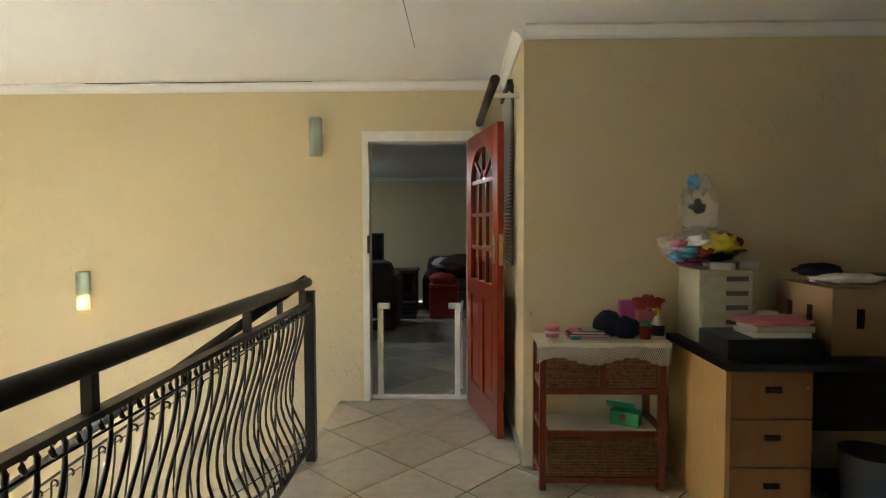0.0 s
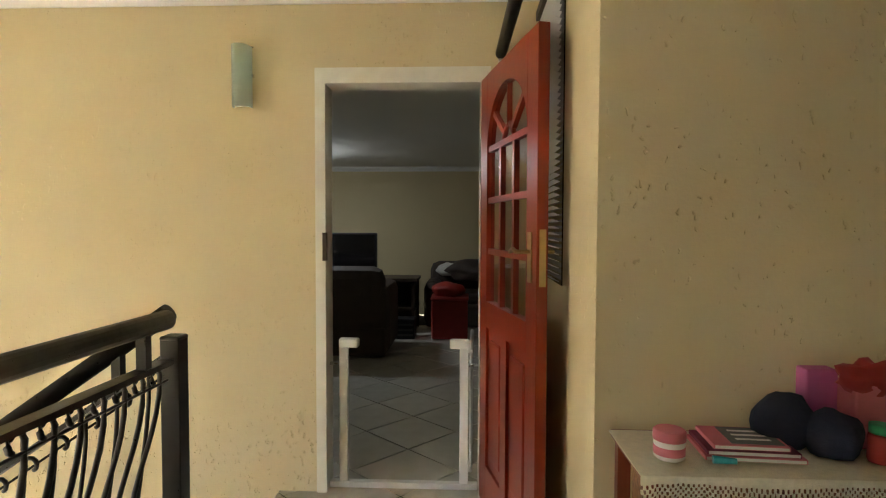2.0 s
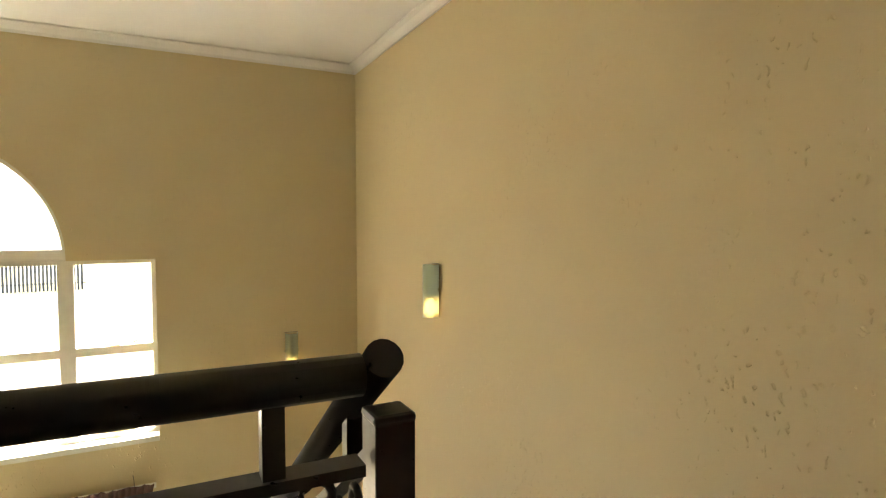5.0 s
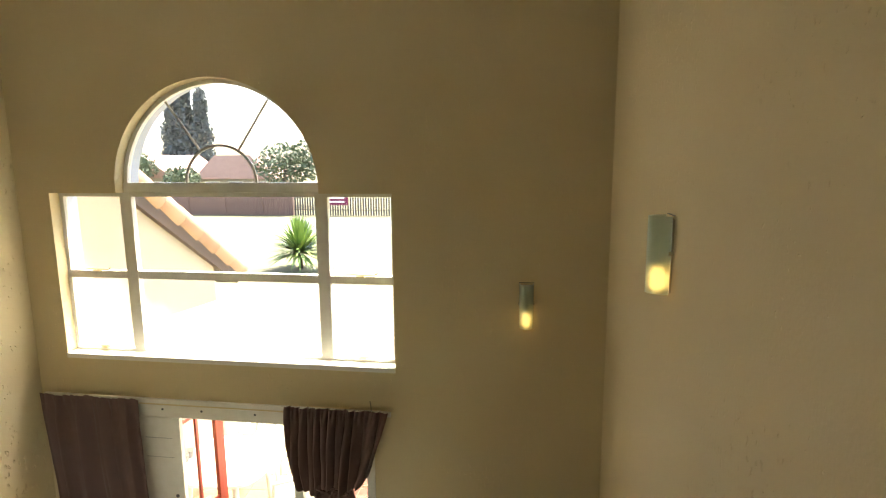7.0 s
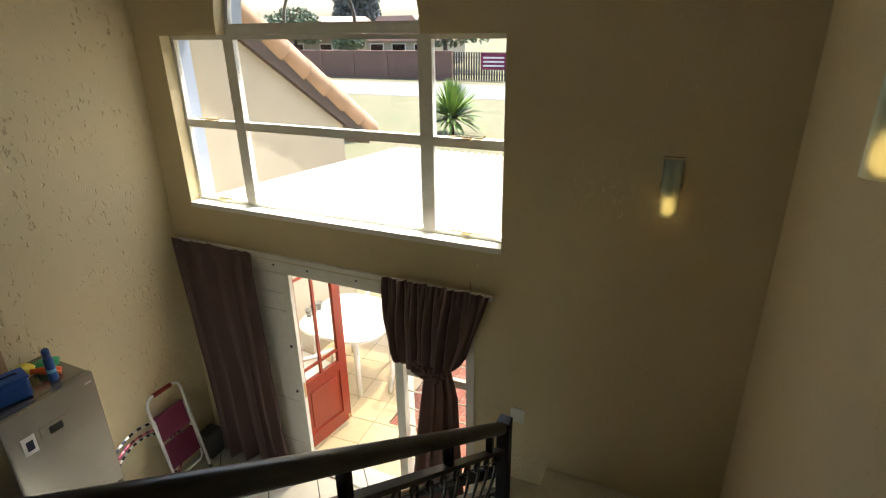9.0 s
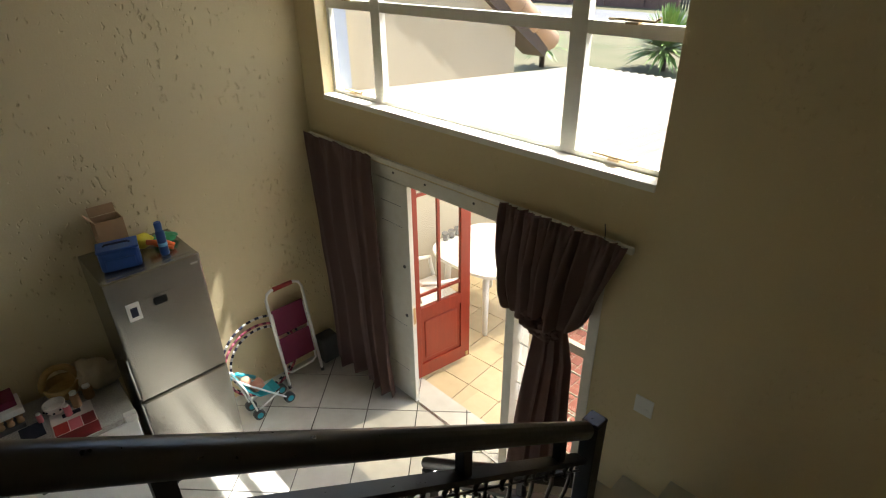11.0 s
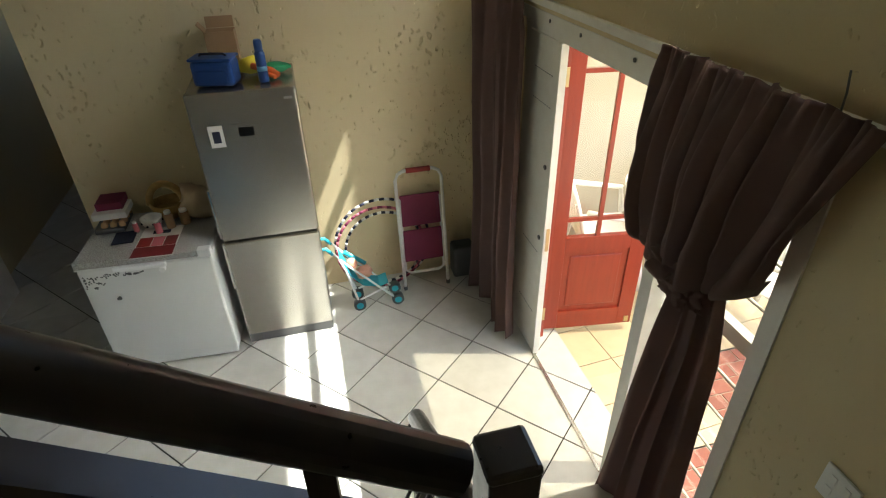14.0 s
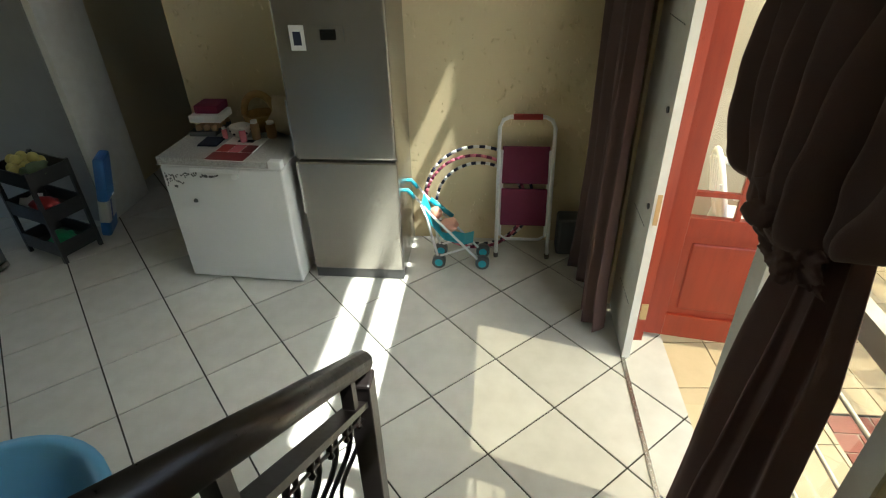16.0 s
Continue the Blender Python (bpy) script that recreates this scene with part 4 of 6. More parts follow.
# ---- fridge ----
fr = thing("fridge_freezer", "tall grey two-door fridge-freezer with a display", "fridge", at=(-2.42, 0.26, 0))
FX0, FX1, FYF = -2.70, -2.13, 0.51
part("body", bx(FX0 + 0.004, FX1 - 0.004, 0.0, FYF - 0.055, 0.02, 1.695, bevel=0.006), STEEL, fr)
for z0, z1, n_ in ((0.075, 0.80, "lower_door"), (0.813, 1.70, "upper_door")):
    dd = part(n_, bx(FX0, FX1, FYF - 0.05, FYF, z0, z1, bevel=0.012), STEEL, fr)
    part("grip", bx(FX1 - 0.003, FX1 + 0.012, FYF - 0.035, FYF - 0.01, (0.46 if z0 < 0.5 else 0.83), (0.79 if z0 < 0.5 else 1.15), bevel=0.004), CHROME, dd, "chrome grip on the door edge")
part("plinth", bx(FX0 + 0.006, FX1 - 0.006, FYF - 0.06, FYF - 0.012, 0.005, 0.07), GREY, fr)
dp = part("display_panel", bx(-2.485, -2.315, FYF + 0.0005, FYF + 0.004, 1.435, 1.525, bevel=0.001), STEEL, fr, "display panel")
part("display", bx(-2.445, -2.366, FYF + 0.0045, FYF + 0.006, 1.455, 1.505), SCREEN, dp)
part("brand_plate", bx(-2.675, -2.63, FYF + 0.0005, FYF + 0.002, 1.635, 1.65), CHROME, fr)
mg = thing("fridge_magnet", "small white patterned photo-frame magnet on the fridge", "magnet", at=(-2.32, FYF, 1.42))
part("frame", bx(-2.285, -2.21, FYF + 0.001, FYF + 0.005, 1.405, 1.525), PAPER, mg)
part("picture", bx(-2.268, -2.228, FYF + 0.0055, FYF + 0.007, 1.43, 1.495), NAVY, mg)
# on top of it
ct = thing("cardboard_box", "small open cardboard box on the fridge", "box", at=(-2.26, 0.15, 1.7))
for a in ((-2.41, -2.26, 0.04, 0.045, 1.70, 1.93), (-2.41, -2.26, 0.16, 0.165, 1.70, 1.93), (-2.415, -2.41, 0.04, 0.165, 1.70, 1.93), (-2.26, -2.255, 0.04, 0.165, 1.70, 1.93)):
    part("side", bx(*a), CARD, ct)
part("flap", bx(-0.075, 0.075, 0, 0.06, -0.0015, 0.0015, m=pose(-2.335, 0.04, 1.932, 80, 0, 180)), CARD, ct)
part("flap", bx(-0.05, 0.05, 0, 0.05, -0.0015, 0.0015, m=pose(-2.255, 0.1, 1.932, 50, 0, -90)), CARD, ct)
part("bottom", bx(-2.41, -2.26, 0.045, 0.16, 1.701, 1.704), CARD, ct)
bb = thing("cooler_bag", "shiny blue rectangular lunch bag on the fridge", "bag", at=(-2.3, 0.34, 1.7))
part("body", bx(-0.11, 0.11, -0.07, 0.07, 0.0, 0.13, bevel=0.02, m=pose(-2.3, 0.345, 1.702, 0, 0, -14)), BLUE, bb)
part("lid", bx(-0.113, 0.113, -0.073, 0.073, 0.131, 0.145, bevel=0.005, m=pose(-2.3, 0.345, 1.702, 0, 0, -14)), BLUE, bb)
BM = pose(-2.3, 0.345, 1.702, 0, 0, -14)
part("pocket", bx(-0.08, 0.08, 0.0705, 0.08, 0.015, 0.085, bevel=0.004, m=BM), BLUE, bb)
part("strap", tb([BM @ Vector((-0.07, 0, 0.145)), BM @ Vector((-0.06, 0.01, 0.158)), BM @ Vector((0, 0.02, 0.162)), BM @ Vector((0.06, 0.01, 0.158)), BM @ Vector((0.07, 0, 0.145))], 0.006, 6), NAVY, bb, "dark carrying strap")
sc_ = thing("spray_can", "dark blue aerosol can on the fridge", "spray can", at=(-2.55, 0.39, 1.7))
part("can", lathe([(0.026, 0), (0.027, 0.01), (0.027, 0.15), (0.02, 0.165)], (-2.54, 0.38, 1.701)), BLUE, sc_)
part("cap", lathe([(0.022, 0.165), (0.022, 0.21), (0.018, 0.22)], (-2.54, 0.38, 1.701)), BLUE, sc_, "bright blue cap")
part("label", lathe([(0.0275, 0.06), (0.0275, 0.085)], (-2.54, 0.38, 1.701)), SKYBLUE, sc_)
wg = thing("toy_water_gun", "yellow, green and orange plastic toy gun on the fridge", "toy", at=(-2.5, 0.25, 1.7))
part("tank", blob((-2.47, 0.2, 1.75), (0.07, 0.05, 0.05), 1, 0.2), YELLOW, wg)
part("cloth", blob((-2.6, 0.2, 1.73), (0.08, 0.07, 0.025), 4, 0.3), GREEN, wg)
part("grip", tb([(-2.48, 0.26, 1.76), (-2.58, 0.31, 1.74), (-2.62, 0.33, 1.715)], [0.018, 0.02, 0.016], 8), ORANGE, wg)
part("trigger", tb([(-2.52, 0.28, 1.735), (-2.6, 0.36, 1.715)], 0.012, 8), ORANGE, wg)

# ---- chest freezer ----
fz = thing("chest_freezer", "white chest freezer with a speckled grey lid", "freezer", at=(-1.7, 0.3, 0))
ZM = pose(-1.71, 0.28, 0, 0, 0, -3)
part("body", bx(-0.37, 0.37, -0.27, 0.285, 0.012, 0.775, bevel=0.012, m=ZM), FREEZ, fz)
ld = part("lid", bx(-0.372, 0.372, -0.27, 0.295, 0.782, 0.832, bevel=0.008, m=ZM), SPECK, fz, "speckled grey lid")
part("lid_edge", bx(-0.373, 0.373, 0.296, 0.3, 0.785, 0.79, m=ZM), FREEZ, ld)
part("handle", bx(-0.12, 0.17, 0.286, 0.315, 0.755, 0.785, bevel=0.008, m=ZM), WHITE_PL, fz)
part("corner", bx(-0.375, -0.3, 0.25, 0.3, 0.785, 0.834, bevel=0.006, m=ZM), FREEZ, ld)
part("lock_knob", tb([ZM @ Vector((-0.09, 0.286, 0.735)), ZM @ Vector((-0.09, 0.31, 0.735))], 0.018, 12), WHITE_PL, fz)
rs = random.Random(4)
for k in range(105):
    u = rs.random() ** 1.3
    x = 0.35 - u * 0.33
    z = 0.735 - (rs.random() * 0.1 * (1 - u) ** 1.3 + 0.012 * math.sin(u * 9))
    part("dot_sticker", bx(x - 0.004, x + 0.004, 0.2853, 0.2862, z - 0.004, z + 0.004, m=ZM), GREY, fz)
part("magnet", blob(ZM @ Vector((0.2, 0.289, 0.56)), (0.014, 0.004, 0.014), 2, 0.3, 2), GREY, fz)

# on the freezer
FZT = 0.836
eg = thing("egg_tray", "grey pulp egg tray with eggs", "egg tray", at=(-1.45, 0.1, FZT))
part("tray", bx(-1.55, -1.38, 0.02, 0.25, FZT, FZT + 0.03, bevel=0.006), GREY, eg)
for i in range(3):
    for j in range(4):
        part("egg", blob((-1.535 + i * 0.05, 0.05 + j * 0.055, FZT + 0.04), (0.021, 0.021, 0.026), 1, 0.05, 2), CARD, eg)
pk = thing("stacked_boxes", "white and pink cardboard packs stacked on the egg tray", "boxes", at=(-1.46, 0.12, FZT + 0.07))
part("white_pack", bx(-1.57, -1.375, 0.02, 0.2, FZT + 0.068, FZT + 0.11, bevel=0.004), PAPER, pk)
part("pink_pack", bx(-1.55, -1.4, 0.01, 0.16, FZT + 0.112, FZT + 0.16, bevel=0.004), MAGENTA, pk)
bw = thing("sugar_bowl", "white bowl with dark spots", "bowl", at=(-1.71, 0.24, FZT))
part("bowl", lathe([(0.03, 0), (0.055, 0.03), (0.065, 0.07), (0.058, 0.07), (0.05, 0.03)], (-1.71, 0.24, FZT)), PAPER, bw)
for k in range(10):
    a = k * 0.63
    part("spot", blob((-1.71 + 0.06 * math.cos(a), 0.24 + 0.06 * math.sin(a), FZT + 0.035 + 0.012 * (k % 2)), (0.008, 0.008, 0.008), 1, 0, 1), NAVY, bw)
bk = thing("wicker_basket", "small yellow straw basket with a thick hoop handle", "basket", at=(-1.8, 0.1, FZT))
part("basket", lathe([(0.07, 0), (0.1, 0.06), (0.105, 0.1), (0.09, 0.1), (0.085, 0.05)], (-1.79, 0.1, FZT)), STRAW, bk)
part("handle", tb([(-1.79 + 0.1 * math.cos(radians(a)), 0.1, FZT + 0.09 + 0.13 * math.sin(radians(a))) for a in range(0, 181, 15)], 0.022, 10), STRAW, bk)
for px, py, r, h, mm, lab in ((-1.76, 0.33, 0.02, 0.09, PINK, "small pink bottle"), (-1.62, 0.27, 0.016, 0.07, PINK, "small red bottle"), (-1.82, 0.28, 0.026, 0.12, CARD, "brown spice jar"), (-1.9, 0.24, 0.03, 0.1, CARD, "brown jar")):
    t = thing("jar", lab + " on the freezer", "jar", "", (px, py, FZT))
    part("body", lathe([(r * 0.9, 0), (r, 0.006), (r, h * 0.75), (r * 0.7, h * 0.85)], (px, py, FZT)), mm, t)
    part("lid", lathe([(r * 0.75, h * 0.85), (r * 0.75, h)], (px, py, FZT)), PAPER, t)
solid("paper_bag", blob((-1.98, 0.14, FZT + 0.09), (0.11, 0.11, 0.12), 6, 0.5), PAPERBAG, "crumpled brown paper bag on the freezer", "bag")
solid("cloth_pad", bx(-1.62, -1.5, 0.26, 0.4, FZT, FZT + 0.006), NAVY, "dark folded cloth on the freezer", "cloth")
mz = thing("magazine", "printed leaflet with red and white pictures", "magazine", at=(-1.8, 0.45, FZT))
MM = pose(-1.765, 0.435, FZT + 0.002, 0, 0, -4)
part("sheet", bx(-0.115, 0.115, -0.17, 0.17, 0, 0.004, m=MM), PAPER, mz)
part("red_block", bx(-0.115, 0.115, 0.06, 0.17, 0.0045, 0.0055, m=MM), DARKRED, mz)
part("picture_strip", bx(-0.11, -0.04, -0.05, 0.055, 0.0045, 0.0055, m=MM), DARKRED, mz)
part("picture_strip", bx(-0.036, 0.03, -0.05, 0.055, 0.0045, 0.0055, m=MM), PINK, mz)
part("picture_strip", bx(0.034, 0.11, -0.05, 0.055, 0.0045, 0.0055, m=MM), REDF, mz)
part("title_bar", bx(-0.05, 0.05, -0.13, -0.09, 0.0045, 0.0055, m=MM), NAVY, mz)

# ---- folded step ladder ----
la = thing("step_ladder", "folded white tube step ladder with magenta treads", "step ladder", at=(-3.43, 0.1, 0))
x0, x1 = -3.60, -3.265
def lp(x, s):
    return (x, 0.2 - 0.17 * s, 0.905 * s)
part("front_tube", tb([lp(x0, 0.01), lp(x0, 0.93), (x0 + 0.02, 0.035, 0.885), (x0 + 0.06, 0.03, 0.905), (x1 - 0.06, 0.03, 0.905), (x1 - 0.02, 0.035, 0.885), lp(x1, 0.93), lp(x1, 0.01)], 0.0125, 10), WHITE_PL, la)
part("grip", tb([(x0 + 0.08, 0.03, 0.905), (x1 - 0.08, 0.03, 0.905)], 0.019, 12), REDF, la, "red foam grip")
LAD = pose(0, 0.2, 0, math.degrees(math.atan2(0.17, 0.905)), 0, 0)
part("tread", bx(x0 + 0.02, x1 - 0.02, -0.022, -0.006, 0.22, 0.47, bevel=0.008, m=LAD), MAGENTA, la)
part("tread", bx(x0 + 0.02, x1 - 0.02, -0.022, -0.006, 0.50, 0.74, bevel=0.008, m=LAD), MAGENTA, la)
part("rear_tube", tb([(x0 + 0.02, 0.055, 0.7), (x0 + 0.02, 0.15, 0.14), (x0 + 0.06, 0.155, 0.115), (x1 - 0.06, 0.155, 0.115), (x1 - 0.02, 0.15, 0.14), (x1 - 0.02, 0.055, 0.7)], 0.010, 8), WHITE_PL, la)
for x in (x0, x1):
    part("foot", lathe([(0.016, 0), (0.016, 0.03)], (x, 0.198, 0.0), 10), GREY, la)

# ---- hoops ----
for cx_, r, y, mm, lab in ((-3.14, 0.35, 0.035, NAVY, "large black and white striped hoop leaning on the wall"), (-3.12, 0.325, 0.06, MAGENTA, "pink and black striped hoop leaning on the wall"), (-3.15, 0.29, 0.015, NAVY, "smaller dark striped hoop leaning on the wall")):
    t = thing("hoop", lab, "toy hoop", "hoops", (cx_, y, 0))
    for k in range(60):
        a0, a1 = k * math.tau / 60, (k + 1) * math.tau / 60
        pts = [(cx_ + r * math.cos(a), y + 0.025 * (1 - math.sin(a)), r + 0.012 + r * math.sin(a)) for a in (a0, (a0 + a1) / 2, a1)]
        part("stripe", tb(pts, 0.010, 6), (mm if k % 2 else (PAPER if mm is NAVY else PINK)), t)

# ---- toy stroller ----
ts = thing("toy_stroller", "small turquoise and white toy stroller holding a doll", "toy stroller", at=(-2.95, 0.25, 0))
for y in (0.2, 0.34):
    part("frame_tube", tb([(-3.17, y + 0.01, 0.05), (-2.85, y - 0.02, 0.38), (-2.76, y - 0.02, 0.5), (-2.72, y - 0.02, 0.53)], 0.008, 8), WHITE_PL, ts)
    part("frame_tube", tb([(-2.9, y, 0.05), (-2.83, y, 0.36), (-2.8, y, 0.45)], 0.008, 8), WHITE_PL, ts)
    part("frame_tube", tb([(-2.9, y, 0.08), (-3.1, y, 0.16)], 0.007, 8), WHITE_PL, ts)
    part("handle", tb([(-2.76, y - 0.02, 0.49), (-2.72, y - 0.02, 0.54), (-2.685, y - 0.02, 0.54), (-2.68, y - 0.02, 0.5)], 0.013, 8), TEAL, ts, "turquoise curved handle")
    for x in (-2.9, -3.18):
        w_ = part("wheel", tb([(x, y - 0.022, 0.045), (x, y + 0.022, 0.045)], 0.044, 16), GREY, ts, "dark wheel")
        part("hub", tb([(x, y - 0.025, 0.045), (x, y + 0.025, 0.045)], 0.026, 12), TEAL, w_, "turquoise hub")
b = bmesh.new()
prof = [(-2.8, 0.46), (-2.86, 0.3), (-2.94, 0.2), (-3.06, 0.17), (-3.12, 0.19)]
va = [[b.verts.new((x, y, z)) for x, z in prof] for y in (0.205, 0.335)]
for k in range(len(prof) - 1):
    b.faces.new((va[0][k], va[0][k + 1], va[1][k + 1], va[1][k]))
sg = part("seat_sling", b, TEAL, ts, "turquoise and white seat sling")
sg.modifiers.new("thick", "SOLIDIFY").thickness = 0.006
part("strap", tb([(-2.84, 0.2, 0.42), (-2.98, 0.2, 0.3)], 0.016, 8), TEAL, ts)
solid("toy_doll", blob((-2.96, 0.27, 0.27), (0.06, 0.045, 0.05), 3, 0.3, bm=blob((-2.88, 0.27, 0.36), (0.04, 0.04, 0.042), 1, 0.08)), SKIN, "small plain doll lying in the toy stroller", "doll")

# ---- kitchen corner ----
kt = thing("vegetable_cart", "dark three-tier plastic vegetable rack on the floor", "rack", at=(-0.15, 0.4, 0))
KM = pose(-0.24, 0.27, 0, 0, 0, -20)
for z in (0.05, 0.3, 0.55):
    tr_ = part("tray", bx(-0.2, 0.2, -0.14, 0.14, z, z + 0.012, m=KM), DARK, kt)
    for a in ((-0.2, 0.2, 0.13, 0.14), (-0.2, 0.2, -0.14, -0.13), (-0.2, -0.19, -0.13, 0.13), (0.19, 0.2, -0.13, 0.13)):
        part("tray_wall", bx(*a, z + 0.012, z + 0.1, m=KM), DARK, tr_)
for sx in (-0.19, 0.19):
    for sy in (-0.13, 0.13):
        part("post", bx(sx - 0.012, sx + 0.012, sy - 0.012, sy + 0.012, 0.0, 0.66, m=KM), DARK, kt)
rs = random.Random(8)
LEMON = mat("pale_fruit", (0.62, 0.52, 0.16), 0.5, spots=0.6, scale=20, second=(0.4, 0.36, 0.1))
for k in range(14):
    p = KM @ Vector((rs.uniform(-0.02, 0.15), rs.uniform(-0.09, 0.09), 0.61 + rs.uniform(0, 0.06)))
    solid("fruit", blob(p, (0.036, 0.036, 0.038), k, 0.06, 2), LEMON, "pale yellow-green fruit in the top tray", "fruit", "fruit in the rack")
solid("green_vegetables", blob(KM @ Vector((-0.09, 0.02, 0.62)), (0.08, 0.09, 0.05), 7, 0.6), HEDGE, "green vegetables in the top tray", "vegetables")
solid("red_bag", blob(KM @ Vector((-0.06, 0.04, 0.37)), (0.09, 0.07, 0.055), 4, 0.4), REDF, "crumpled red bag in the middle tray", "bag")
solid("white_packet", blob(KM @ Vector((0.08, 0.03, 0.36)), (0.07, 0.07, 0.045), 5, 0.4), PAPER, "white packet in the middle tray", "packet")
solid("green_packet", blob(KM @ Vector((-0.08, 0.03, 0.115)), (0.09, 0.08, 0.05), 6, 0.4), GREEN, "green packet in the lowest tray", "packet")
pf = thing("water_pack", "blue and white printed sack standing against the wall", "sack", at=(-0.42, 0.02, 0))
PM = pose(-0.41, 0.02, 0.0, 12, 0, -70)
part("sack", bx(-0.1, 0.1, -0.035, 0.035, 0.002, 0.6, bevel=0.02, m=PM), mat("mid_blue_print", (0.04, 0.17, 0.44), 0.4, spots=0.4), pf)
part("white_band", bx(-0.101, 0.101, -0.0365, 0.0365, 0.1, 0.3, bevel=0.02, m=PM), PAPER, pf)
part("lettering", bx(-0.05, -0.02, -0.039, -0.037, 0.12, 0.28, m=PM), BLUE, pf)
part("lettering", bx(-0.05, -0.02, 0.037, 0.039, 0.12, 0.28, m=PM), BLUE, pf)
kc = thing("kitchen_cabinet", "dark grey tall kitchen unit", "cabinet", at=(0.35, 0.5, 0))
part("body", bx(0.0, 0.6, 0.52, 1.1, 0.03, 1.7, bevel=0.01), GREY, kc)
part("door", bx(-0.025, -0.003, 0.53, 1.09, 0.06, 1.69, bevel=0.006), GREY, kc)
part("bottom_strip", bx(-0.028, -0.002, 0.53, 1.09, 0.02, 0.055), STEEL, kc)
tbn = thing("plastic_tub", "light blue plastic tub beside the stairs", "tub", at=(-1.73, 2.56, 0))
part("tub", lathe([(0.24, 0.0), (0.33, 0.5), (0.36, 0.52), (0.36, 0.545), (0.32, 0.54), (0.23, 0.03)], (-1.8, 2.56, 0.0), 40), SKYBLUE, tbn)
part("handle", bx(-2.21, -2.14, 2.46, 2.62, 0.5, 0.54, bevel=0.01), SKYBLUE, tbn)

# ---- landing furniture ----
tbl = thing("wicker_drawer_table", "reddish wooden side table with wicker drawers", "side table", at=(1.25, 2.92, UP))
X0, X1, Y0, Y1, ZT = 0.925, 1.575, 2.8, 3.07, 3.44
for x in (X0, X1 - 0.035):
    for y in (Y0, Y1 - 0.035):
        part("leg", bx(x, x + 0.035, y, y + 0.035, UP, ZT - 0.02, bevel=0.003), TABLE, tbl)
part("tabletop", bx(X0 - 0.01, X1 + 0.01, Y0 - 0.01, Y1 + 0.01, ZT - 0.02, ZT, bevel=0.004), TABLE, tbl)
for z in (3.17, 2.945, 2.70):
    part("rail", bx(X0 + 0.035, X1 - 0.035, Y0 + 0.004, Y0 + 0.028, z, z + 0.03), TABLE, tbl)
    for x in (X0 + 0.006, X1 - 0.028):
        part("side_slat", bx(x, x + 0.02, Y0 + 0.035, Y1 - 0.035, z + 0.02, z + 0.055), TABLE, tbl)
part("shelf", bx(X0 + 0.03, X1 - 0.03, Y0 + 0.03, Y1 - 0.01, 2.955, 2.97), TABLE, tbl)
part("shelf", bx(X0 + 0.03, X1 - 0.03, Y0 + 0.03, Y1 - 0.01, 2.705, 2.72), TABLE, tbl)
part("drawer_divider", bx(1.235, 1.265, Y0 + 0.004, Y0 + 0.028, 3.2, ZT - 0.02), TABLE, tbl)
part("shelf_cloth", bx(X0 + 0.05, X1 - 0.04, Y0 + 0.02, Y1 - 0.02, 2.976, 2.982), LACE, tbl)


def basket(x0, x1, z0, z1, parent):
    """A woven drawer front: strands over and under upright canes."""
    b = bx(x0, x1, Y0 + 0.012, Y1 - 0.03, z0, z1)
    dr = part("wicker_drawer", b, WICKER, parent)
    rows, cols = max(5, int((z1 - z0) / 0.016)), max(4, int((x1 - x0) / 0.035))
    w_ = bmesh.new()
    for r in range(rows):
        z = z0 + (r + 0.5) * (z1 - z0) / rows
        pts = [(x0 + (x1 - x0) * k / (cols * 2), Y0 + 0.008 + (0.006 if (k // 1 + r * 1) % 2 else -0.002), z) for k in range(cols * 2 + 1)]
        tube(w_, pts, 0.0062, 5)
    part("weave", w_, WICKER, dr)


basket(0.965, 1.23, 3.205, 3.41, tbl)
basket(1.27, 1.535, 3.205, 3.41, tbl)
basket(0.965, 1.535, 2.735, 2.93, tbl)
tc_ = thing("crochet_cloth", "cream crochet lace cloth draped over the table", "tablecloth", at=(1.25, 2.93, ZT))
b = bmesh.new()
nx, ny = 120, 14
grid = []
for j in range(ny + 1):
    row = []
    for i in range(nx + 1):
        x = X0 - 0.02 + (X1 - X0 + 0.04) * i / nx
        if j <= 4:
            y, z = Y1 - 0.01 - (Y1 - Y0 + 0.012) * j / 4, ZT + 0.004
        else:
            s = (j - 4) / (ny - 4)
            drop = 0.085 + 0.02 * math.sin(x * 17) + 0.012 * abs(math.sin(x * 60))
            y, z = Y0 - 0.022 - 0.006 * math.sin(x * 30) * s, ZT + 0.002 - drop * s
        row.append(b.verts.new((x, y, z)))
    grid.append(row)
for j in range(ny):
    for i in range(nx):
        if j > 5 and (i + j) % 2 == 0:
            continue
        b.faces.new((grid[j][i], grid[j][i + 1], grid[j + 1][i + 1], grid[j + 1][i]))
lc = part("cloth", b, LACE, tc_)
lc.modifiers.new("thick", "SOLIDIFY").thickness = 0.003
CT = ZT + 0.009
j1 = thing("cream_jar", "round pink-lidded cream jar on the lace cloth", "jar", at=(1.0, 2.88, CT))
part("jar", lathe([(0.03, 0), (0.036, 0.005), (0.036, 0.04), (0.032, 0.045)], (1.0, 2.87, CT)), PAPER, j1)
part("label", lathe([(0.0365, 0.012), (0.0365, 0.032)], (1.0, 2.87, CT)), PINK, j1)
part("lid", lathe([(0.038, 0.046), (0.038, 0.066), (0.034, 0.07)], (1.0, 2.87, CT)), PINK, j1)
nb = thing("notebooks", "pink-covered notebooks with a dark picture on top", "notebooks", at=(1.2, 2.93, CT))
NM = pose(1.2, 2.92, CT, 0, 0, -4)
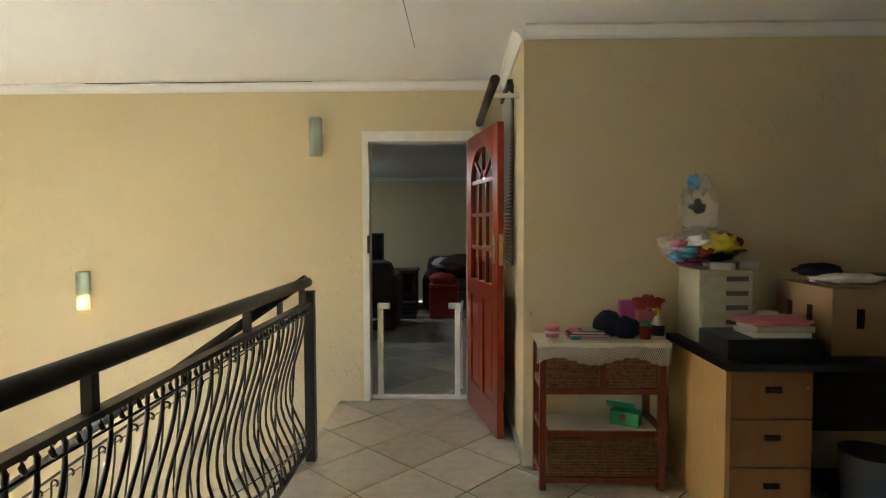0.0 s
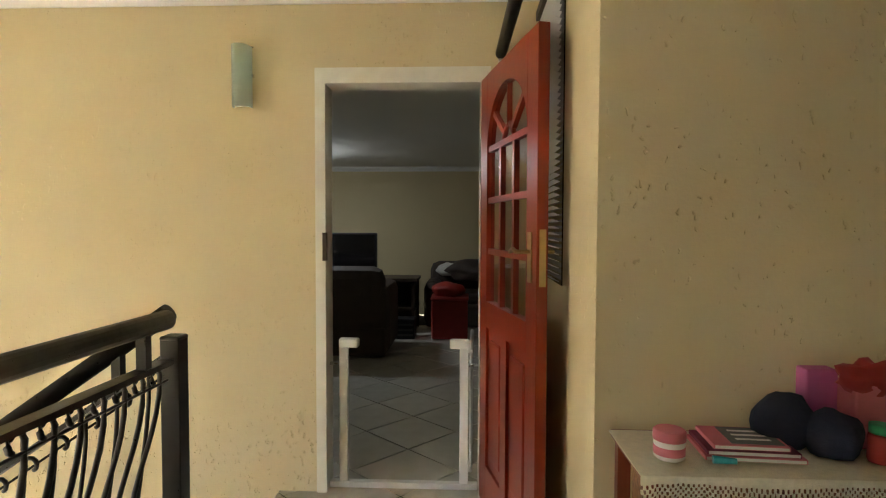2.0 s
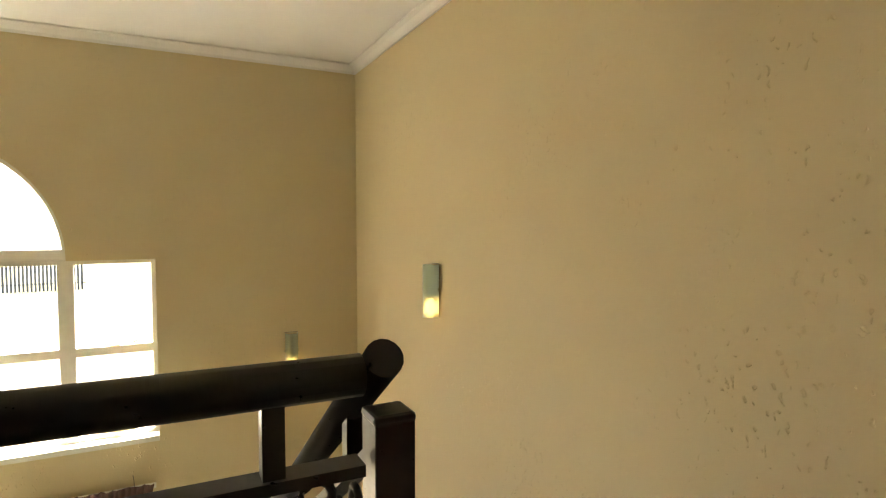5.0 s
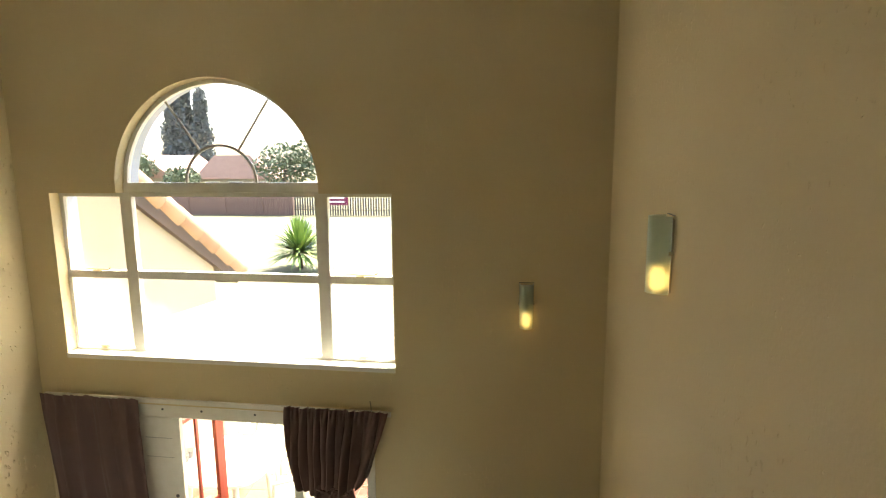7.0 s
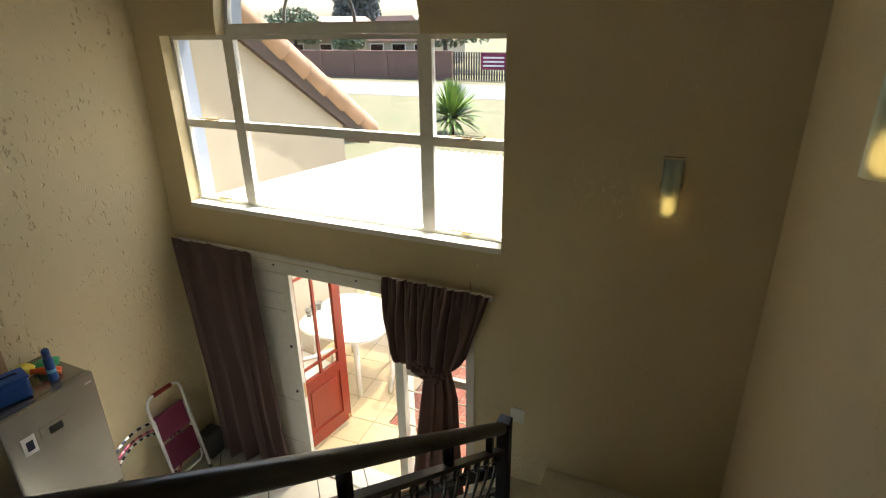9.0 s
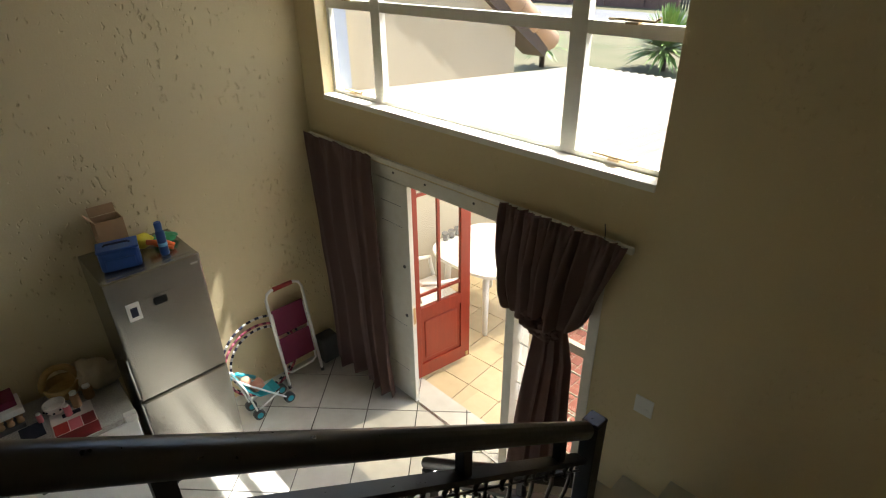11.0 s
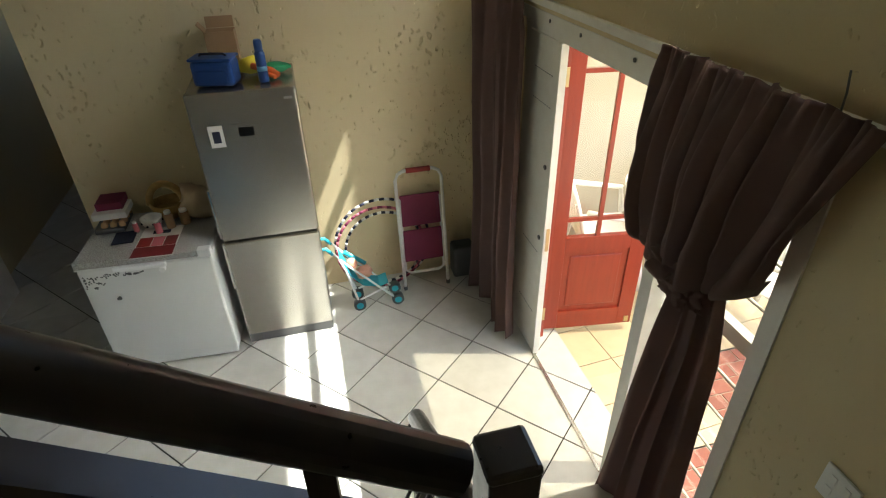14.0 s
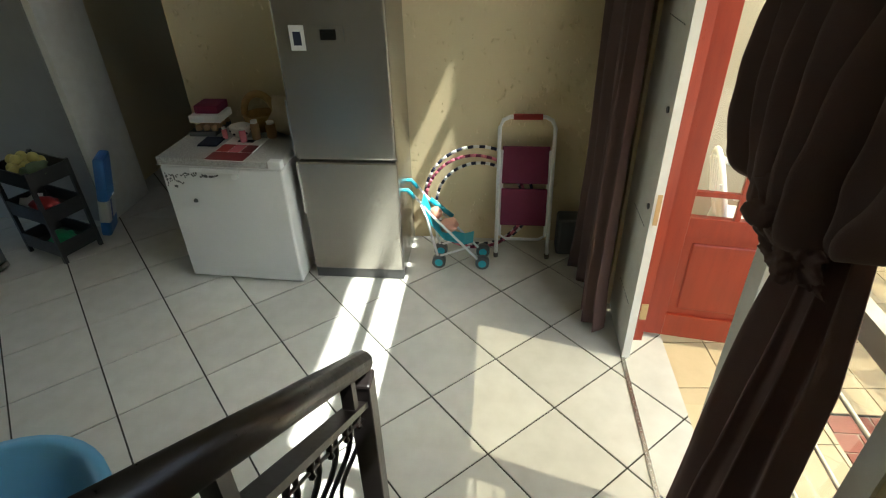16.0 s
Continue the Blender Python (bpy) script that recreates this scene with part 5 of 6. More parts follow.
for k, (w_, d_, mm) in enumerate(((0.115, 0.07, PINK), (0.11, 0.068, MAGENTA), (0.095, 0.065, PINK))):
    z = 0.013 * k
    bkk = part("notebook", bx(-w_, w_ - 0.008 * k, -d_, d_, z, z + 0.011, bevel=0.002, m=NM), mm, nb)
    part("pages", bx(-w_ + 0.004, w_ - 0.008 * k - 0.004, -d_ - 0.0008, -d_ + 0.002, z + 0.002, z + 0.009, m=NM), PAPER, bkk)
part("cover_picture", bx(-0.05, 0.07, -0.055, 0.058, 0.0373, 0.038, m=NM), GREY, nb, "dark cover picture")
for k in range(3):
    part("text_bar", bx(-0.03, 0.05, -0.03 + k * 0.028, -0.02 + k * 0.028, 0.0382, 0.0386, m=NM), PAPER, nb)
solid("glue_bottle", tb([(1.09, 2.84, CT + 0.01), (1.14, 2.83, CT + 0.01)], [0.01, 0.007], 8), TEAL, "tiny green and white tube", "tube")
solid("navy_bag", blob((1.4, 2.9, CT + 0.05), (0.065, 0.06, 0.062), 2, 0.15, bm=blob((1.31, 2.95, CT + 0.062), (0.075, 0.055, 0.078), 5, 0.15)), NAVY, "dark navy padded pouch on the table", "pouch")
gb = thing("gift_bag", "pink gift bag tied with a red ribbon", "gift bag", at=(1.47, 3.0, CT))
part("bag", bx(1.48, 1.585, 2.94, 3.03, CT, CT + 0.16, bevel=0.006), PINK, gb)
part("paper_bag", bx(1.395, 1.475, 3.0, 3.05, CT, CT + 0.185, bevel=0.004), mat("magenta_pink_paper", (0.5, 0.1, 0.26), 0.6, spots=0.3), gb, "taller magenta paper bag behind")
part("ribbon", blob((1.53, 2.97, CT + 0.17), (0.07, 0.04, 0.045), 8, 0.6), REDF, gb, "red ribbon bow")
rj = thing("red_bottle", "small red bottle with a green cap", "bottle", at=(1.49, 2.87, CT))
part("bottle", lathe([(0.024, 0), (0.026, 0.006), (0.026, 0.06), (0.022, 0.068)], (1.49, 2.87, CT)), REDF, rj)
part("cap", lathe([(0.024, 0.069), (0.024, 0.09)], (1.49, 2.87, CT)), GREEN, rj)
lo_ = thing("lotion_bottle", "yellow pump lotion bottle with a floral label", "pump bottle", at=(1.56, 2.88, CT))
part("bottle", lathe([(0.03, 0), (0.032, 0.008), (0.032, 0.085), (0.02, 0.11), (0.018, 0.12)], (1.555, 2.87, CT)), BEIGE_PL, lo_)
part("label", lathe([(0.0325, 0.02), (0.0325, 0.075)], (1.555, 2.87, CT)), NAVY, lo_)
part("pump", tb([(1.555, 2.87, CT + 0.12), (1.555, 2.87, CT + 0.155), (1.52, 2.855, CT + 0.158)], 0.008, 8), YELLOW, lo_)
gx = thing("green_box", "green and red tea box on the table shelf", "box", at=(1.42, 2.9, 2.982))
part("box", bx(-0.075, 0.075, -0.04, 0.04, 0, 0.075, bevel=0.002, m=pose(1.4, 2.9, 2.983, 0, 0, -30)), GREEN, gx)
part("flap", bx(-0.075, 0.075, 0, 0.05, 0, 0.002, m=pose(1.385, 2.93, 3.06, 50, 0, 150)), GREEN, gx)
part("mark", blob(pose(1.4, 2.9, 2.983, 0, 0, -30) @ Vector((0, -0.041, 0.045)), (0.025, 0.003, 0.018), 1, 0.1, 2), REDF, gx)

dk = thing("desk", "beech office desk with a black top and drawer pedestal", "desk", at=(2.4, 2.7, UP))
part("desktop", bx(1.675, 3.22, 2.38, 3.08, 3.405, 3.44, bevel=0.004), DARK, dk)
part("side_panel", bx(1.69, 1.712, 2.41, 3.06, UP, 3.405), BEECH, dk, "pale beech side panel")
part("back_panel", bx(1.712, 3.2, 3.03, 3.05, 2.9, 3.405), DARK, dk)
part("pedestal", bx(1.712, 2.075, 2.43, 2.95, UP + 0.02, 3.402), OAKF, dk)
for z0, z1 in ((2.69, 2.96), (2.967, 3.18), (3.187, 3.395)):
    dr = part("drawer", bx(1.714, 2.073, 2.41, 2.429, z0, z1, bevel=0.002), OAKF, dk, "brown drawer front")
    zc = z1 - 0.075
    part("pull", bx(1.86, 1.93, 2.395, 2.4095, zc - 0.014, zc + 0.012, bevel=0.005), DARK, dr, "black recessed pull")
part("lock", tb([(2.045, 2.4085, 3.33), (2.045, 2.402, 3.33)], 0.008, 10), BRASS, dk)
part("far_panel", bx(3.18, 3.2, 2.41, 3.03, UP, 3.405), BEECH, dk)
bn = thing("waste_bin", "dark grey cylindrical waste bin under the desk", "bin", at=(2.42, 2.55, UP))
part("bin", lathe([(0.11, 0), (0.13, 0.33), (0.135, 0.335), (0.122, 0.33), (0.1, 0.02)], (2.42, 2.52, UP), 24), GREY, bn)
solid("paper_ream", bx(2.1, 2.28, 2.55, 2.8, 2.95, 2.99), PAPER, "pale ream of paper under the desk", "paper").location.z = -0.29
dt = thing("drawer_tower", "beige plastic desktop drawer tower", "drawer tower", at=(1.88, 2.9, 3.44))
part("case", bx(1.73, 2.0, 2.79, 3.06, 3.442, 3.82, bevel=0.004), BEIGE_PL, dt)
for k in range(5):
    z = 3.45 + k * 0.073
    dd = part("tray", bx(1.745, 1.985, 2.775, 2.789, z + 0.004, z + 0.05, bevel=0.003), BEIGE_PL, dt)
    # tray is not cut: a dark plate stands for the slot's shade
    part("slot", bx(1.86, 1.97, 2.7725, 2.7745, z + 0.02, z + 0.044), GREY, dd, "finger slot, its shade given by a dark grey plate")
pb = thing("plastic_bag", "clear plastic bag of bright clothes on the drawer tower", "plastic bag", at=(1.83, 2.9, 3.82))
def crumple(at, size, seed, detail=4, rough=0.8):
    """A lump of thin stuff with sharp creases."""
    b_ = blob(at, size, seed, rough, detail)
    for v in b_.verts:
        o = v.co - Vector(at)
        n1 = 1 - abs(noise.noise(v.co * 22 + Vector((seed, 0, 0)))) * 2
        v.co = Vector(at) + o * (0.82 + 0.3 * n1)
    return b_


part("film", crumple((1.79, 2.92, 3.93), (0.2, 0.12, 0.1), 11, 5, 0.3), BAGFILM, pb, "crinkled clear film").visible_shadow = False
part("film_neck", crumple((1.775, 2.93, 4.11), (0.085, 0.05, 0.19), 12, 5, 0.5), BAGFILM, pb).visible_shadow = False
for p, s, mm in (((1.69, 2.86, 3.9), (0.06, 0.05, 0.045), TEAL), ((1.66, 2.87, 3.875), (0.05, 0.05, 0.03), SKYBLUE), ((1.70, 2.83, 3.86), (0.07, 0.05, 0.025), MAGENTA), ((1.66, 2.87, 3.94), (0.035, 0.04, 0.03), PINK), ((1.75, 2.84, 3.96), (0.05, 0.05, 0.03), PAPER), ((1.85, 2.83, 3.95), (0.075, 0.06, 0.055), YELLOW), ((1.77, 2.83, 3.91), (0.04, 0.04, 0.035), REDF), ((1.93, 2.88, 3.95), (0.055, 0.05, 0.05), REDF), ((1.78, 2.92, 3.92), (0.09, 0.06, 0.05), PINK), ((1.84, 2.84, 3.88), (0.06, 0.05, 0.025), NAVY)):
    part("garment", crumple(p, s, p[0] * 9 + p[2] * 5, 3), mm, pb)
part("printed_mark", crumple((1.76, 2.885, 4.14), (0.035, 0.012, 0.04), 7, 3), GREY, pb)
part("blue_tie", crumple((1.745, 2.92, 4.27), (0.03, 0.015, 0.035), 3, 3), SKYBLUE, pb)
solid("tape_roll", lathe([(0.055, 0), (0.06, 0.004), (0.06, 0.035), (0.03, 0.036)], (1.85, 2.8, 3.821)), PAPER, "white roll of tape on the drawer tower", "tape")
solid("small_white_box", bx(1.93, 2.03, 2.79, 2.87, 3.821, 3.862, bevel=0.003), PAPER, "small white box on the drawer tower", "box")
solid("black_box_file", bx(1.71, 2.12, 2.44, 2.74, 3.441, 3.535, bevel=0.004), DARK, "flat black box on the desk", "box")
bs = thing("books_with_pink_cloth", "two books under a folded pink cloth", "books", at=(1.95, 2.55, 3.536))
part("book", bx(1.84, 2.1, 2.47, 2.66, 3.536, 3.558, bevel=0.002), PAPER, bs)
part("book", bx(1.86, 2.12, 2.48, 2.67, 3.559, 3.585, bevel=0.002), BEIGE_PL, bs)
part("cloth", blob((1.98, 2.57, 3.6), (0.17, 0.11, 0.022), 5, 0.35), PINK, bs, "folded pink cloth")
solid("tissue_basket", lathe([(0.05, 0), (0.075, 0.13), (0.07, 0.13)], (2.2, 2.98, 3.442), 10), LACE, "pale woven basket on the desk", "basket")
cbx = thing("cardboard_carton", "brown cardboard carton with punched handles", "carton", at=(2.6, 2.75, 3.44))
part("carton", bx(2.22, 2.9, 2.52, 2.95, 3.441, 3.755, bevel=0.003), CARD, cbx)
# no holes cut: black plates give the shade inside the punched handles
for x in (2.33, 2.5, 2.7):
    part("hand_hole_shade", bx(x, x + 0.035, 2.5165, 2.519, 3.57, 3.66, bevel=0.001), DARK, cbx)
for y in (2.66, 2.82):
    part("hand_hole_shade", bx(2.2165, 2.219, y, y + 0.04, 3.57, 3.66), DARK, cbx)
part("flap", bx(0, 0.66, 0, 0.16, 0, 0.003, m=pose(2.23, 2.56, 3.76, 8, 0, 0)), CARD, cbx)
solid("spotted_cloth", blob((2.33, 2.8, 3.82), (0.11, 0.07, 0.035), 3, 0.4), NAVY, "dark spotted cloth piled on the carton", "cloth")
solid("beige_cloth", blob((2.4, 2.68, 3.785), (0.16, 0.1, 0.025), 6, 0.35), PAPER, "beige cloth draped on the carton", "cloth")
solid("black_folder", bx(2.6, 2.9, 2.6, 2.85, 3.775, 3.8, bevel=0.003), DARK, "black folder on the carton", "folder")
solid("red_bow", blob((2.78, 2.75, 3.93), (0.1, 0.07, 0.08), 8, 0.6, bm=blob((2.75, 2.75, 3.84), (0.05, 0.05, 0.06), 2, 0.3)), REDF, "crumpled red ribbon bow on the folder", "ribbon")

solid("dark_box", bx(-3.83, -3.66, 0.02, 0.16, 0.0, 0.27, bevel=0.02), GREY, "dark box on the floor beside the curtain", "box")

# ---- outside ----
GZ = -0.35
fixed("ground", bx(-400, 400, -400, 400, GZ - 0.3, GZ), GRASS, "dry yellow-green lawn")
fixed("road", bx(-38, -31, -200, 200, GZ + 0.004, GZ + 0.012), ROAD, "grey asphalt road")
bm = bx(-7.6, WEST_OUT, -0.1, 1.38, GZ, -0.036)
box(bm, -4.8, WEST_OUT, 1.38, 2.0, GZ, -0.036)
fixed("patio_floor", bm, GROUT, "beige patio floor tiles")
bm = bx(-7.6, -4.8, 1.38, 6, GZ, -0.05)
box(bm, -4.8, WEST_OUT, 2.0, 6, GZ, -0.05)
fixed("pavement", bm, SANDJ, "red brick paving beside the patio")
bm = bmesh.new()
prism(bm, [(WEST_OUT, GZ), (WEST_OUT, 4.25), (-6.5, 2.72), (-6.5, GZ)], "y", -0.3, -0.06)
ga = thing("house_wing", "cream gabled house wing with a tiled roof edge", "house", at=(-5.3, -0.2, GZ))
part("wall", bm, CREAM_OUT, ga)
GA, GB = Vector((-4.2, 0, 4.33)), Vector((-7.05, 0, 2.45))
way = (GB - GA).normalized()
up_ = Vector((-way.z, 0, way.x)) * -1
if up_.z < 0:
    up_ = -up_
bm = bmesh.new()
prism(bm, [(p.x, p.z) for p in (GA, GB, GB - up_ * 0.17, GA - up_ * 0.17)], "y", -0.3, 0.0)
part("fascia", bm, FASCIA, ga, "dark brown barge board")
L = (GB - GA).length
for k in range(9):
    p = GA + way * (L * k / 9)
    q = GA + way * (L * (k + 1.12) / 9)
    bm = bmesh.new()
    tube(bm, [p + Vector((0, -0.06, 0)) + up_ * 0.06, q + Vector((0, -0.06, 0)) + up_ * 0.035], [0.115, 0.125], 12)
    part("ridge_tile", bm, ROOFT, ga)
bm = bmesh.new()
prism(bm, [(p.x, p.z) for p in (GA + up_ * 0.02, GB + up_ * 0.02, GB + up_ * 0.1, GA + up_ * 0.1)], "y", -6, -0.08)
part("roof", bm, ROOFT, ga)
# eaves of this house
fixed("eaves", bx(-4.66, WEST_OUT, -0.3, 6, 4.68, 4.78), FASCIA, "brown eaves board over the stair window")
fixed("roof", bx(-4.66, 5.7, -1.8, 6, CEILING + 0.14, CEILING + 0.24), ROOFT)
# patio roof: white corrugated sheets
bm = bmesh.new()
n = 240
rows_ = []
for x, z in ((WEST_OUT - 0.005, 2.36), (-7.75, 2.1)):
    rows_.append([bm.verts.new((x, 0.0 + 2.95 * k / n, z + 0.02 * math.sin(k * math.tau / 8))) for k in range(n + 1)])
for k in range(n):
    bm.faces.new((rows_[0][k], rows_[0][k + 1], rows_[1][k + 1], rows_[1][k])).smooth = True
pr = thing("patio_roof", "white corrugated sheet roof over the patio", "roof", at=(-6, 1.5, 2.2))
sh = part("sheets", bm, SHEET, pr)
for y in (0.05, 2.9):
    part("post", bx(-7.6, -7.5, y, y + 0.08, -0.04, 2.08), WHITE, pr)
part("beam", bx(-7.62, -7.5, 0.0, 2.98, 2.0, 2.08), WHITE, pr)


def monobloc(x, y, turn):
    """A white moulded garden chair."""
    t = thing("plastic_chair", "white moulded plastic garden chair", "chair", "patio chairs", (x, y, -0.03))
    m = pose(x, y, -0.03, 0, 0, turn)
    b = bx(-0.22, 0.22, -0.22, 0.22, 0.40, 0.425, bevel=0.012, m=m)
    part("seat", b, WHITE_PL, t)
    for sx in (-1, 1):
        for sy in (-1, 1):
            part("leg", tb([m @ Vector((sx * 0.2, sy * 0.2, 0.4)), m @ Vector((sx * 0.25, sy * 0.25, 0.0))], [0.03, 0.022], 6), WHITE_PL, t)
        part("armrest", tb([m @ Vector(p) for p in ((sx * 0.24, 0.22, 0.42), (sx * 0.27, 0.2, 0.62), (sx * 0.27, -0.05, 0.66), (sx * 0.25, -0.23, 0.7))], 0.022, 8), WHITE_PL, t)
    for k in range(7):
        a = (k - 3) / 3
        part("back_slat", tb([m @ Vector((a * 0.15, -0.22, 0.42)), m @ Vector((a * 0.2, -0.27, 0.6)), m @ Vector((a * 0.19, -0.3, 0.8 - 0.06 * a * a))], 0, flat=(0.03, 0.012)), WHITE_PL, t)
    part("back_rim", tb([m @ Vector((0.25 * math.cos(radians(a)), -0.24 - 0.07 * math.sin(radians(a)), 0.5 + 0.35 * math.sin(radians(a)))) for a in range(0, 181, 15)], 0.018, 8), WHITE_PL, t)
    return t


ptb = thing("patio_table", "white moulded plastic patio table", "table", at=(-5.42, 0.6, -0.03))
b = bmesh.new()
prism(b, [(-5.42 + 0.5 * abs(math.cos(a)) ** 0.6 * (1 if math.cos(a) > 0 else -1), 0.6 + 0.5 * abs(math.sin(a)) ** 0.6 * (1 if math.sin(a) > 0 else -1)) for a in [k * math.tau / 48 for k in range(48)]], "z", 0.69, 0.72)
part("tabletop", b, WHITE_PL, ptb)
for sx in (-1, 1):
    for sy in (-1, 1):
        part("leg", tb([(-5.42 + sx * 0.33, 0.6 + sy * 0.25, 0.69), (-5.42 + sx * 0.36, 0.6 + sy * 0.28, -0.03)], [0.035, 0.025], 8), WHITE_PL, ptb)
monobloc(-5.55, 1.32, 195)
monobloc(-6.3, 0.6, -90)
monobloc(-4.78, 0.36, 80)
for k in range(3):
    solid("flower_pot", lathe([(0.025, 0), (0.038, 0.08), (0.042, 0.085), (0.036, 0.084)], (-5.22 - k * 0.09, 0.17, 0.721), 12), GREY, "small dark pot on the patio table", "pot", "pots on the patio table")

# ---- across the road ----
bwall = thing("boundary_wall", "brown brick boundary wall across the road", "wall", at=(-40, -20, GZ))
part("wall", bx(-41, -40.7, -60, -13.8, GZ, GZ + 2.0), BRICK, bwall)
part("coping", bx(-41.05, -40.65, -60, -13.8, GZ + 2.0, GZ + 2.08), BRICK, bwall)
for k in range(15):
    part("pier", bx(-41.08, -40.62, -60 + k * 3.1, -59.6 + k * 3.1, GZ, GZ + 2.1), BRICK, bwall)
fn = thing("palisade_fence", "dark steel palisade fence with a sign board", "fence", at=(-40.8, -4, GZ))
for k in range(60):
    part("pale", bx(-40.83, -40.8, -13.7 + k * 0.2, -13.58 + k * 0.2, GZ, GZ + 2.0), DARK, fn)
for z in (0.4, 1.6):
    part("rail", bx(-40.86, -40.83, -13.8, -1.6, GZ + z, GZ + z + 0.07), DARK, fn)
sg2 = thing("sign_board", "dark sign board with pale unreadable lines", "sign", at=(-40.7, -6.2, GZ + 1))
part("board", bx(-40.79, -40.75, -11.5, -9.4, GZ + 0.8, GZ + 1.95), MAGENTA, sg2)
for k in range(3):
    part("text_bar", bx(-40.748, -40.74, -11.3, -9.7, GZ + 1.0 + k * 0.28, GZ + 1.12 + k * 0.28), PAPER, sg2)


def far_house(x, y, w_, d_, h, label):
    t = thing("house", label, "house", "far houses", (x, y, GZ))
    part("wall", bx(x - d_ / 2, x + d_ / 2, y - w_ / 2, y + w_ / 2, GZ, GZ + h), CREAM_OUT, t)
    b = bmesh.new()
    prism(b, [(y - w_ / 2 - 0.5, GZ + h), (y + w_ / 2 + 0.5, GZ + h), (y + w_ / 4, GZ + h + 2.3), (y - w_ / 4, GZ + h + 2.3)], "x", x - d_ / 2 - 0.5, x + d_ / 2 + 0.5)
    part("roof", b, ROOFP, t)
    for k in range(3):
        yy = y - w_ / 3 + k * w_ / 3
        wn = part("window", bx(x + d_ / 2 + 0.001, x + d_ / 2 + 0.06, yy - 0.8, yy + 0.8, GZ + 1.0, GZ + 2.2), WHITE, t)
        part("pane", bx(x + d_ / 2 + 0.061, x + d_ / 2 + 0.07, yy - 0.7, yy + 0.7, GZ + 1.1, GZ + 2.1), SCREEN, wn)
    return t


far_house(-56, -36.5, 11, 9, 2.5, "pale far house with a pinkish tiled roof")
far_house(-56, -24.5, 7.5, 8, 2.4, "pale far bungalow with a tiled roof")


def leaves(bm, at, size, count, seed, leaf):
    rs_ = random.Random(seed)
    for _ in range(count):
        d_ = Vector((rs_.gauss(0, 1), rs_.gauss(0, 1), rs_.gauss(0, 1))).normalized() * rs_.random() ** 0.4
        p = Vector(at) + Vector((d_.x * size[0], d_.y * size[1], d_.z * size[2]))
        a, b_ = Vector((rs_.gauss(0, 1), rs_.gauss(0, 1), rs_.gauss(0, 1))).normalized() * leaf, Vector((rs_.gauss(0, 1), rs_.gauss(0, 1), rs_.gauss(0, 1))).normalized() * leaf * 0.6
        bm.faces.new([bm.verts.new(p + v) for v in (-a, b_, a, -b_)])


def tree(label, x, y, h, clumps, mm, seed, leaf=0.22):
    t = thing("tree", label, "tree", "", (x, y, GZ))
    part("trunk", tb([(x, y, GZ), (x + 0.1, y, GZ + h * 0.3), (x, y + 0.1, GZ + h * 0.7)], [0.3, 0.22, 0.08], 8), DARKWOOD, t)
    b = bmesh.new()
    for k, (dx, dy, z, sx, sz, c) in enumerate(clumps):
        leaves(b, (x + dx, y + dy, GZ + z), (sx, sx, sz), c, seed + k, leaf)
    part("crown", b, mm, t)
    return t


for k, (y, h) in enumerate(((-40.2, 12.6), (-38.4, 14.6), (-36.2, 12.2))):
    tree("tall dark columnar cypress, its green paled for haze", -66, y, h, [(0, 0, h * s, 1.4 * (1.0 if s < 0.75 else 0.6), h * 0.16, 900) for s in (0.2, 0.4, 0.6, 0.8, 0.92)], CYPRESS, k * 20, 0.3)
tree("broad green garden tree", -50, -35.5, 6, [(0, 0, 4.2, 2.6, 1.6, 1500), (1, 2.5, 3.6, 2.0, 1.4, 900), (0, -2.5, 3.8, 2.2, 1.3, 900)], HEDGE, 100)
tree("green garden bush by the far wall", -47, -27, 3.2, [(0, 0, 2.6, 1.6, 1.1, 900)], HEDGE, 130)
tree("green garden tree by the far fence", -50, -18.5, 6, [(0, 0, 3.8, 2.8, 2.0, 1500), (0, 3, 4.2, 2.4, 2, 900)], HEDGE, 140)


def yucca(x, y, z, r, seed, count):
    t = thing("yucca_plant", "spiky green yucca on the lawn", "plant", "yuccas", (x, y, GZ))
    part("trunk", tb([(x, y, GZ), (x, y, z)], 0.1, 8), DARKWOOD, t)
    rs_ = random.Random(seed)
    b = bmesh.new()
    for _ in range(count):
        a, e = rs_.uniform(0, math.tau), rs_.uniform(-0.35, 1.5)
        d_ = Vector((math.cos(a) * math.cos(e), math.sin(a) * math.cos(e), math.sin(e)))
        s_ = d_.cross(Vector((0, 0, 1))).normalized() * 0.055
        p = Vector((x, y, z))
        q = p + d_ * r * 0.55
        tip = p + d_ * r - Vector((0, 0, 0.12 * r * math.cos(e)))
        v = [b.verts.new(c) for c in (p - s_ * 0.6, p + s_ * 0.6, q + s_, q - s_, tip)]
        b.faces.new((v[0], v[1], v[2], v[3]))
        b.faces.new((v[3], v[2], v[4]))
    part("leaves", b, YUCCA, t)


yucca(-20.6, -4.9, GZ + 0.7, 1.5, 3, 320)
yucca(-18.5, -8.4, GZ + 0.7, 1.0, 5, 130)

